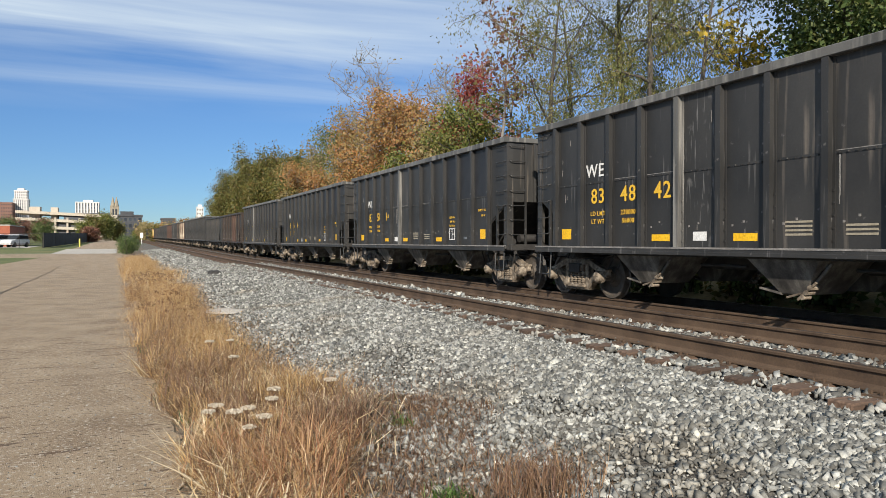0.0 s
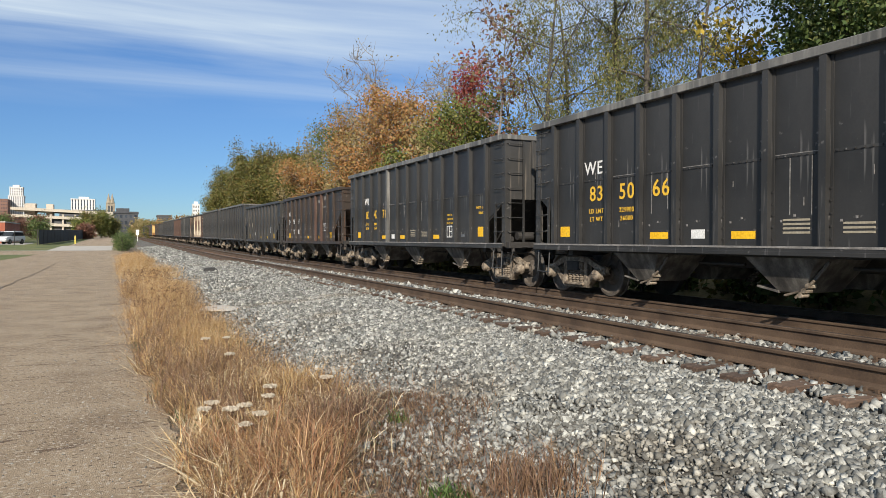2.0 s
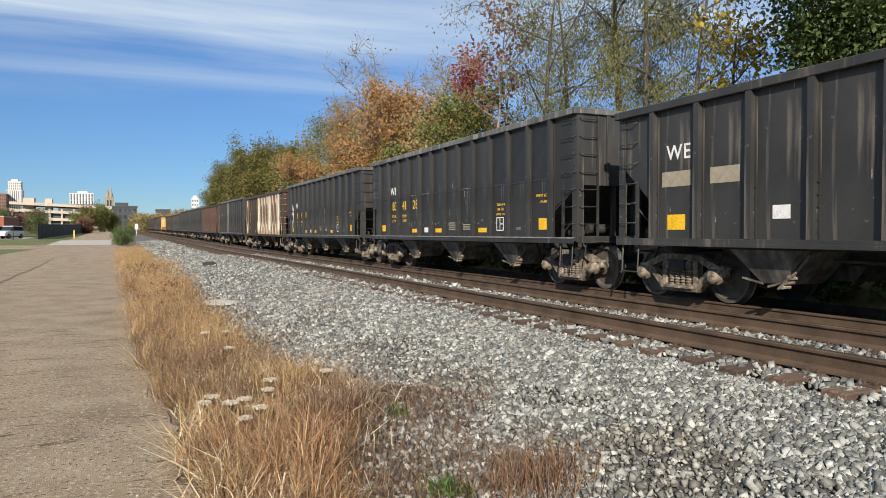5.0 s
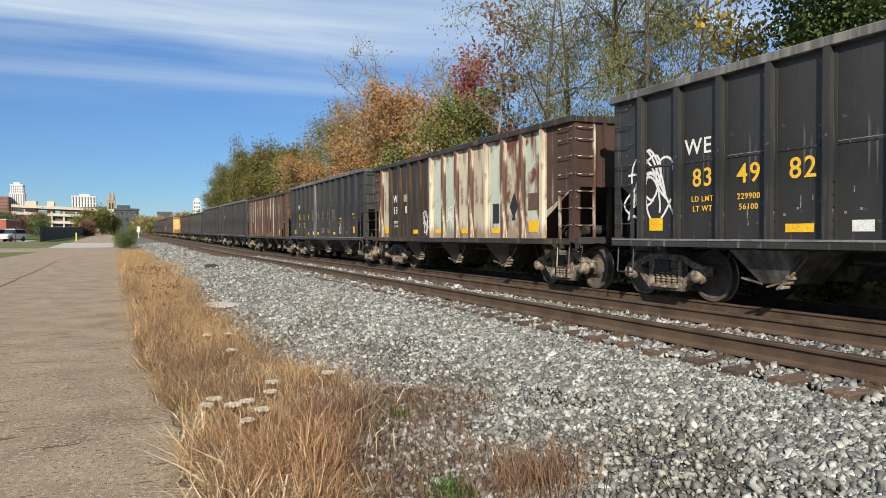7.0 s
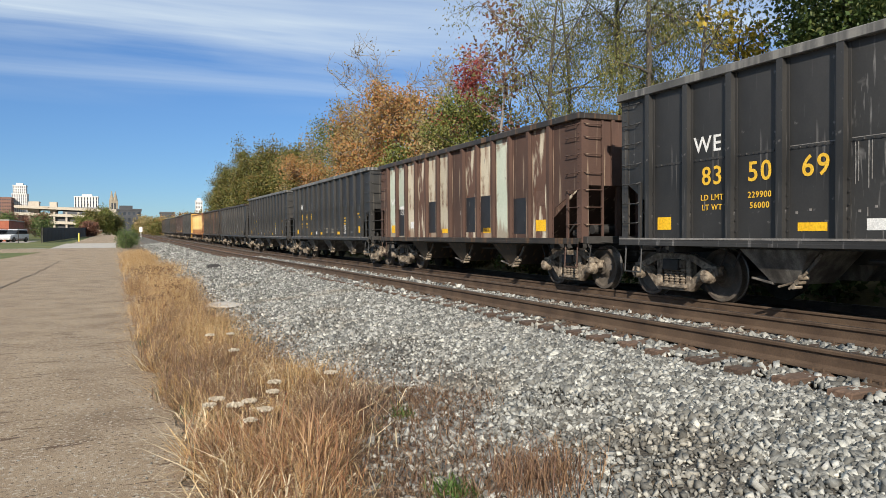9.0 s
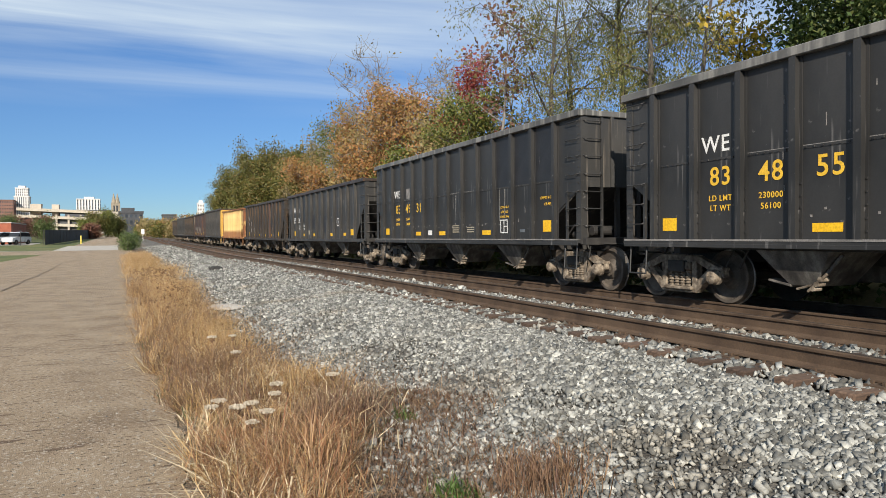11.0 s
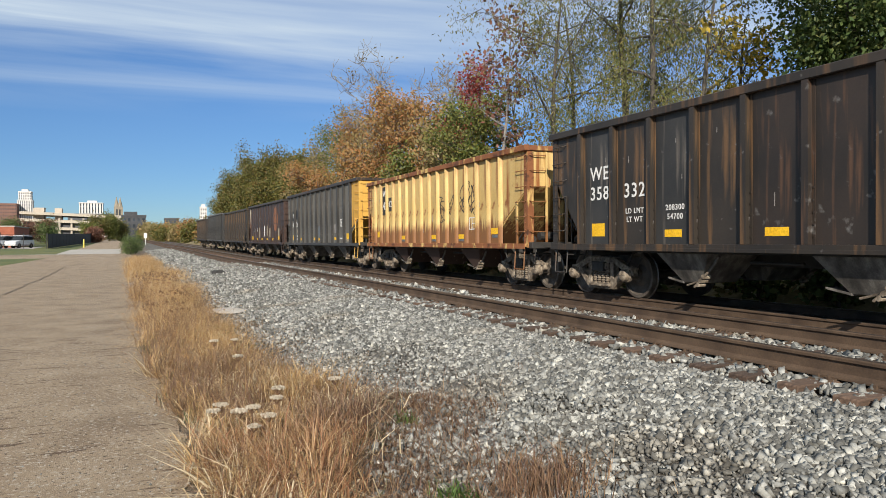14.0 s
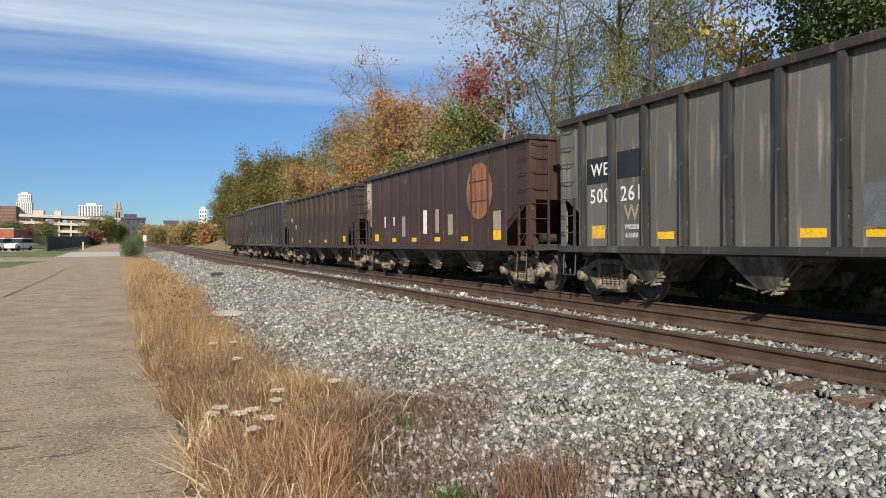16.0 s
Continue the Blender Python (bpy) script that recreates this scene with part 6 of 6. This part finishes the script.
M["weed_bright"] = leafy("bright green weed", [(0.06, 0.13, 0.02), (0.09, 0.17, 0.03), (0.13, 0.20, 0.05)], 0.3)
for i, (x, y) in enumerate(((1.70, 3.62), (1.64, 3.70), (1.62, 6.4), (1.95, 5.3))):
    green_mat(x, y, 600 + i)


# ---- the town side, beyond the path ----
lawn = tagged(new("lawn", strip("lawn", [-120, -60, -30, -18, -12, -8, -4, -1.2], steps((75.0, 140, 5), (140, 420, 20)), 0.0, M["lawn"])), "mown green lawn", "lawn", kind="structure")
kerb = tagged(new("kerb", strip("kerb", [-30, -20, -12, -6.2], [74.4, 75.2], 0.05, M["concrete"])), "pale concrete kerb along the lawn", "kerb", kind="structure")
apron = tagged(new("pavement", strip("pavement", [-6.2, -4, -0.6], steps((75.2, 98, 4)), 0.02, M["concrete"])), "pale concrete slab crossing the path", "pavement", kind="structure")
path_beyond = tagged(new("path_beyond", strip("path_beyond", [-5.6, -4, -0.5], steps((98.1, 300, 8)), 0.02, M["asphalt"])), "asphalt path running on towards the town", "path", kind="structure")
bm = bmesh.new()
bm.faces.new([bm.verts.new((x, y, rise(x, y) + 0.02)) for x, y in ((-7.6, 49.6), (-6.6, 63.7), (-9.7, 63.4), (-16, 60), (-18, 50))])
island = tagged(new("grass_island", mesh_of("grass_island", bm, M["lawn"])), "green grass island in the asphalt", "lawn", kind="structure")

M["brick"] = shaded("orange red brick", [(0.30, 0.085, 0.045), (0.38, 0.12, 0.065)], 0.85, scale=1.5, fine=12, bump=0.2)
M["beige"] = shaded("beige concrete", [(0.48, 0.41, 0.33), (0.56, 0.49, 0.40)], 0.85, scale=0.2, fine=3, bump=0.1)
M["cream_wall"] = shaded("cream stone facing", [(0.66, 0.63, 0.60), (0.80, 0.77, 0.73)], 0.8, scale=0.1, fine=2, bump=0.1)
M["brown_wall"] = shaded("red brown brick facing", [(0.20, 0.10, 0.075), (0.26, 0.14, 0.10)], 0.85, scale=0.1, fine=2, bump=0.1)
M["grey_wall"] = shaded("weathered grey stone", [(0.13, 0.125, 0.115), (0.20, 0.19, 0.175)], 0.9, scale=0.3, fine=3, bump=0.2)
M["dark_wall"] = shaded("dark bluish stone", [(0.05, 0.052, 0.058), (0.085, 0.087, 0.095)], 0.9, scale=0.3, fine=3, bump=0.2)
M["tower_stone"] = shaded("sandy tower stone", [(0.26, 0.22, 0.16), (0.36, 0.31, 0.235)], 0.9, scale=0.5, fine=4, bump=0.2)
M["slate"] = shaded("dark slate roofing and deck shade", [(0.06, 0.06, 0.065), (0.10, 0.10, 0.105)], 0.8, scale=0.5, fine=5, bump=0.2)
M["window"] = shaded("dark window glass", [(0.03, 0.035, 0.045), (0.06, 0.07, 0.085)], 0.15, scale=0.3, fine=3, bump=0.0, per="object", spread=0.4)
M["screen"] = shaded("dark fence screening", [(0.012, 0.014, 0.018), (0.022, 0.025, 0.03)], 0.8, scale=1, fine=20, bump=0.2)
M["car_white"] = shaded("white car paint", [(0.72, 0.73, 0.74), (0.78, 0.79, 0.80)], 0.25, scale=1, fine=10, bump=0.0)
M["glass_dark"] = shaded("tinted car glass", [(0.015, 0.018, 0.02), (0.03, 0.034, 0.038)], 0.08, scale=1, fine=10, bump=0.0)
M["tyre"] = shaded("black tyre rubber", [(0.018, 0.018, 0.018), (0.03, 0.03, 0.03)], 0.9, scale=4, fine=30, bump=0.1)
M["post_yellow"] = shaded("yellow bollard paint", [(0.68, 0.55, 0.10), (0.78, 0.64, 0.15)], 0.5, scale=4, fine=30, bump=0.02)


def block(name, label, x0, x1, y0, y1, z0, z1, wall, floors, cols, wide=0.55, tall=0.55, crown=()):
    """A building with its windows as panes set proud of dark reveals on the two seen sides."""
    b = tagged(new(name), label, "building", "town buildings in the distance")
    b.location = (x0, y0, z0)
    w, d, h = x1 - x0, y1 - y0, z1 - z0
    bm = bmesh.new()
    box(bm, 0, w, 0, d, 0, h)
    part("wall", mesh_of("wall", bm, M[wall]), b)
    bm = bmesh.new()
    box(bm, -0.3, w + 0.3, -0.3, d + 0.3, h, h + 0.8)
    part("roof", mesh_of("roof", bm, M[wall]), b)
    for cx0, cx1, ch in crown:
        bm = bmesh.new()
        box(bm, cx0, cx1, 1, d - 1, h + 0.8, h + 0.8 + ch)
        part("roof_block", mesh_of("roof_block", bm, M[wall]), b)
    bm = bmesh.new()
    pw, ph = w / cols * wide, h / floors * tall
    box(bm, -pw / 2, pw / 2, -0.12, 0.0, -ph / 2, ph / 2)
    pane = mesh_of("window", bm, M["window"])
    for i in range(cols):
        for j in range(floors):
            part("window", pane, b, at=pose(w * (i + 0.5) / cols, -0.01, h * (j + 0.5) / floors))
    for i in range(max(1, cols // 2)):
        for j in range(floors):
            part("window", pane, b, at=pose(w + 0.01, d * (i + 0.5) / max(1, cols // 2), h * (j + 0.5) / floors, 0, 0, 90))
    return b


def build_town():
    block("office_tower", "tall cream stone tower with stepped top", -120.5, -105.9, 900, 915, 0, 48, "cream_wall", 14, 7, 0.4, 0.85, crown=())
    block("tower_top", "narrow cream upper storeys of the tower", -119.4, -107.0, 901.5, 913.5, 48.8, 57.5, "cream_wall", 3, 6, 0.45, 0.6, crown=((3, 9.4, 2.2),))
    block("office_block", "red brown brick office block", -136, -118.4, 880, 900, 0, 43, "brown_wall", 12, 8, 0.5, 0.4)
    block("low_office", "low beige office building", -80.4, -73.6, 700, 712, 0, 31, "beige", 8, 3, 0.6, 0.4)
    block("slab_tower", "broad pale apartment tower", -53, -31.5, 800, 815, 0, 41, "cream_wall", 12, 8, 0.4, 0.92, crown=((7, 16, 2.0),))
    block("far_tower", "slender cream tower with dark windows", 54.8, 60.9, 700, 706, 0, 33.5, "cream_wall", 9, 3, 0.5, 0.5, crown=((1.4, 4.7, 2.2),))
    block("long_building", "long dark stone building beside the railway", -5.7, 3.6, 330, 420, 2, 12.3, "dark_wall", 4, 5, 0.5, 0.5, crown=((0.8, 6.0, 1.4),))
    block("office_wing", "low grey building behind the trees", 18, 27, 520, 540, 0, 17, "slate", 4, 5, 0.6, 0.5)
    # church tower with twin pointed caps
    c = tagged(new("church_tower"), "weathered stone church tower with pointed caps", "building", "town buildings in the distance")
    c.location = (-10.8, 420, 0)
    bm = bmesh.new()
    box(bm, -0.4, 4.0, 0, 3.6, 0, 20.6)
    part("wall", mesh_of("wall", bm, M["tower_stone"]), c)
    for x, y in ((0.9, 0.9), (2.7, 0.9), (0.9, 2.7), (2.7, 2.7)):
        bm = bmesh.new()
        tube(bm, (x, y, 20.5), (x, y, 25.8 if y < 1 else 25.0), 1.25, 8, 0.12)
        part("roof_cap", mesh_of("roof_cap", bm, M["tower_stone"]), c)
    bm = bmesh.new()
    box(bm, -0.35, 0.35, -0.15, 0, -1.6, 1.6)
    lancet = mesh_of("window", bm, M["window"])
    for x in (1.1, 2.5):
        part("window", lancet, c, at=pose(x, 0, 17.6))
    # nave behind the tower
    n = tagged(new("church_hall"), "long stone church hall with slate roof", "building", "town buildings in the distance")
    n.location = (-33, 421, 0)
    bm = bmesh.new()
    box(bm, 0, 22, 0, 10, 0, 13)
    part("wall", mesh_of("wall", bm, M["grey_wall"]), n)
    bm = bmesh.new()
    prism(bm, [(-0.5, 13), (5, 17), (10.5, 13)], -0.4, 22.2)
    part("roof", mesh_of("roof", bm, M["slate"]), n)
    # parking deck: open floors between pale parapets; the dark box behind paints their shade
    g = tagged(new("parking_deck"), "beige concrete parking deck with open floors", "building", "town buildings in the distance")
    g.location = (-50, 380, 0)
    bm = bmesh.new()
    box(bm, 0.6, 42.4, 2, 24, 0, 12.2)
    part("core", mesh_of("core", bm, M["slate"]), g)
    bm = bmesh.new()
    box(bm, 0, 43, 0, 26, -0.65, 0.65)
    para = mesh_of("parapet", bm, M["beige"])
    for z, tilt in ((4.4, 0.0), (8.8, 2.4), (12.3, 2.4), (15.6, 2.4)):
        part("parapet", para, g, at=pose(0, 0, z, 0, tilt, 0))
    bm = bmesh.new()
    box(bm, -0.4, 0.4, 0.4, 1.2, 0, 13)
    col = mesh_of("column", bm, M["beige"])
    for i in range(9):
        part("column", col, g, at=pose(1 + i * 5.1, 0, 0))
    for x, w in ((5, 4.5), (14, 3)):
        bm = bmesh.new()
        box(bm, x, x + w, 5, 11, 11, 18.0)
        part("stair_house", mesh_of("stair_house", bm, M["beige"]), g)
    # brick building at the lot
    z = rise(-18, 118)
    b = tagged(new("brick_building"), "low orange brick building with white trim", "building")
    b.location = (-30, 118, z - 0.2)
    bm = bmesh.new()
    box(bm, 0, 13.8, 0, 15, 0, 3.2)
    part("wall", mesh_of("wall", bm, M["brick"]), b)
    bm = bmesh.new()
    box(bm, -0.08, 13.88, -0.08, 15.08, 3.2, 3.36)
    part("roof", mesh_of("roof", bm, M["concrete"], 0.02), b)
    bm = bmesh.new()
    box(bm, -0.5, 0.5, -0.06, 0, -1.0, 1.0)
    door = mesh_of("door", bm, M["slate"])
    part("door", door, b, at=pose(9, 0, 1.2))
    bm = bmesh.new()
    box(bm, -0.6, 0.6, -0.06, 0, -0.5, 0.5)
    win = mesh_of("window", bm, M["window"])
    part("window", win, b, at=pose(11.5, 0, 1.9))


def suv(x, y, turn):
    """A parked white car with its own glass, wheels and lamps; its nose points along its x."""
    t = tagged(new("parked_car"), "white sport utility car parked on the lot", "car", "parked cars")
    t.matrix_world = pose(x, y, rise(x, y) + 0.02, 0, 0, turn)
    bm = bmesh.new()
    prism(bm, [(-2.3, 0.35), (-2.35, 0.9), (-2.25, 1.05), (1.0, 1.08), (2.15, 0.95), (2.35, 0.75), (2.35, 0.35)], -0.92, 0.92, "y")
    part("body", mesh_of("body", bm, M["car_white"], 0.07), t)
    bm = bmesh.new()
    prism(bm, [(-2.2, 1.02), (-2.0, 1.62), (0.1, 1.66), (0.95, 1.04)], -0.80, 0.80, "y")
    part("cabin_glass", mesh_of("cabin_glass", bm, M["glass_dark"], 0.05), t)
    bm = bmesh.new()
    prism(bm, [(-2.1, 1.60), (-2.0, 1.72), (-0.1, 1.74), (0.2, 1.64)], -0.78, 0.78, "y")
    part("roof", mesh_of("roof", bm, M["car_white"], 0.03), t)
    bm = bmesh.new()
    lathe(bm, [(-0.11, 0.25), (-0.11, 0.34), (0.11, 0.34), (0.11, 0.25)], 20, "y")
    tyre = mesh_of("tyre", bm, M["tyre"])
    bm = bmesh.new()
    lathe(bm, [(-0.12, 0.05), (-0.10, 0.23), (0.10, 0.23), (0.12, 0.05)], 16, "y")
    rim = mesh_of("rim", bm, M["tread"])
    for wx in (-1.45, 1.45):
        for wy in (-0.86, 0.86):
            w = part("wheel", tyre, t, at=pose(wx, wy, 0.34))
            part("rim", rim, w)
    bm = bmesh.new()
    box(bm, -0.03, 0.03, -0.18, 0.18, -0.07, 0.07)
    lamp = mesh_of("headlight", bm, M["cream_wall"], 0.01)
    for wy in (-0.65, 0.65):
        part("headlight", lamp, t, at=pose(2.36, wy, 0.78))


def build_lot():
    suv(-14.9, 112, 248)
    suv(-16.9, 111, 246)
    lot = tagged(new("parking_lot", strip("parking_lot", [-60, -30, -11.2], steps((107, 122, 5)), 0.012, M["concrete"])), "pale parking lot surface", "pavement", kind="structure")
    f = tagged(new("screened_fence"), "dark screened wire fence round the lot", "fence")
    n = 20
    bm = bmesh.new()
    tube(bm, (0, 0, -0.1), (0, 0, 2.05), 0.04, 8)
    post = mesh_of("fence_post", bm, M["dark_iron"])
    for i in range(n + 1):
        k = i / n
        x, y = -10.65 + 1.6 * k, 105 + 85 * k
        part("fence_post", post, f, at=pose(x, y, rise(x, y)))
        if i < n:
            bm = bmesh.new()
            x2, y2 = -10.65 + 1.6 * (i + 1) / n, 105 + 85 * (i + 1) / n
            prism(bm, [(0.08, 0.06), (0.08, 1.98), (4.2, 1.98 + rise(x2, y2) - rise(x, y)), (4.2, 0.06 + rise(x2, y2) - rise(x, y))], -0.012, 0.012)
            part("fence_screen", mesh_of("fence_screen", bm, M["screen"]), f, at=pose(x, y, rise(x, y), 0, 0, -1.1))
    g = tagged(new("cross_fence"), "dark wire fence across the lawn", "fence")
    for i in range(9):
        x = -10.8 - i * 2.6
        part("fence_post", post, g, at=pose(x, 105, rise(x, 105)))
    for z in (0.6, 1.2, 1.9):
        bm = bmesh.new()
        tube(bm, (-10.8, 105, rise(-11, 105) + z), (-31.6, 105, rise(-11, 105) + z), 0.018, 5)
        part("wire", mesh_of("wire", bm, M["dark_iron"]), g)
    p = tagged(new("bollard"), "yellow painted steel bollard on the lawn", "bollard")
    p.location = (-6.9, 112, rise(-6.9, 112))
    bm = bmesh.new()
    lathe(bm, [(-0.1, 0.10), (1.12, 0.10), (1.18, 0.08), (1.2, 0.03)], 14, "z")
    part("post", mesh_of("post", bm, M["post_yellow"]), p)
    s = tagged(new("track_sign"), "small white sign on a post beside the track", "sign")
    s.location = (1.55, 150, rise(1.55, 150) + 0.3)
    bm = bmesh.new()
    tube(bm, (0, 0, -0.6), (0, 0, 2.0), 0.06, 8)
    part("post", mesh_of("post", bm, M["white_paint"]), s)
    bm = bmesh.new()
    box(bm, -0.28, 0.28, -0.1, -0.05, 1.1, 2.1)
    part("sign_plate", mesh_of("sign_plate", bm, M["white_paint"], 0.01), s)


def plant_town():
    rnd = random.Random(77)
    for i in range(15):
        x, y = -34 + i * 1.3 + rnd.uniform(-0.4, 0.4), 156 + rnd.uniform(-6, 25)
        m = rnd.choice(["leaf_brown", "leaf_brown", "leaf_brown", "leaf_dark"])
        tree(x, y, rise(x, y) + rnd.uniform(2.8, 4.6), 2.0, 2200, 0.14, m, "small street tree with thin autumn leaves", 400 + i, 0.25, limbs=10, twigs=4, scatter=0.5, z=rise(x, y))
    for i, (x, y, h, w) in enumerate(((-9.6, 204, 7.0, 3.2), (-6.6, 206, 7.6, 3.4), (-4.2, 210, 5.6, 2.4), (-11.2, 200, 5.0, 2.4))):
        tree(x, y, h, w, 6000, 0.17, "leaf_green" if i % 2 else "leaf_olive", "leafy green tree beside the fence", 430 + i, 0.1, limbs=13, twigs=5, scatter=0.6, z=rise(x, y))
    for i, (x, y, h) in enumerate(((-9.0, 176, 4.0), (-8.4, 182, 3.8), (-9.6, 186, 4.2))):
        tree(x, y, h, 1.6, 1200, 0.2, "leaf_brown", "dull red autumn shrub beside the fence", 440 + i, 0.1, limbs=9, twigs=4, scatter=0.4, z=rise(x, y) - 0.2, kind_name="bush")
    for i, (x, y) in enumerate(((-0.9, 74), (-0.5, 76), (-0.6, 72), (-0.7, 79), (-0.2, 77), (0.3, 90))):
        tree(x, y, rise(x, y) + rnd.uniform(0.9, 1.45), 0.6, 900, 0.06, "leaf_dark", "low green bush at the path's edge", 450 + i, 0.05, limbs=9, twigs=4, scatter=0.22, z=rise(x, y), kind_name="bush")
    for i in range(10):
        x, y = 3.5 + i * 1.6, 300 + i * 9
        tree(x, y, rnd.uniform(6.0, 8.5), 3.2, 1300, 0.4, rnd.choice(["leaf_olive", "leaf_green", "leaf_tan"]), "tree at the far end of the tracks", 460 + i, 0.1, limbs=10, twigs=4, scatter=0.8, z=1.5)


build_town()
build_lot()
plant_town()


# ---- what moves ----
def motions():
    rows = [i * 0.5 for i in range(33)]
    spin = [i / 30 for i in range(481)]
    for spec in CARS:
        u = (spec["near"] + spec["far"]) / 2
        walk(spec["car"], [(t, on_track(TRACK_B, u - SPEED * t, TOP_B)) for t in rows])
        for wheel, e in spec["wheels"]:
            walk(wheel, [(t, Matrix.Translation((0, e, 0.457)) @ Matrix.Rotation(SPEED * t / 0.457, 4, "X")) for t in spin])


motions()
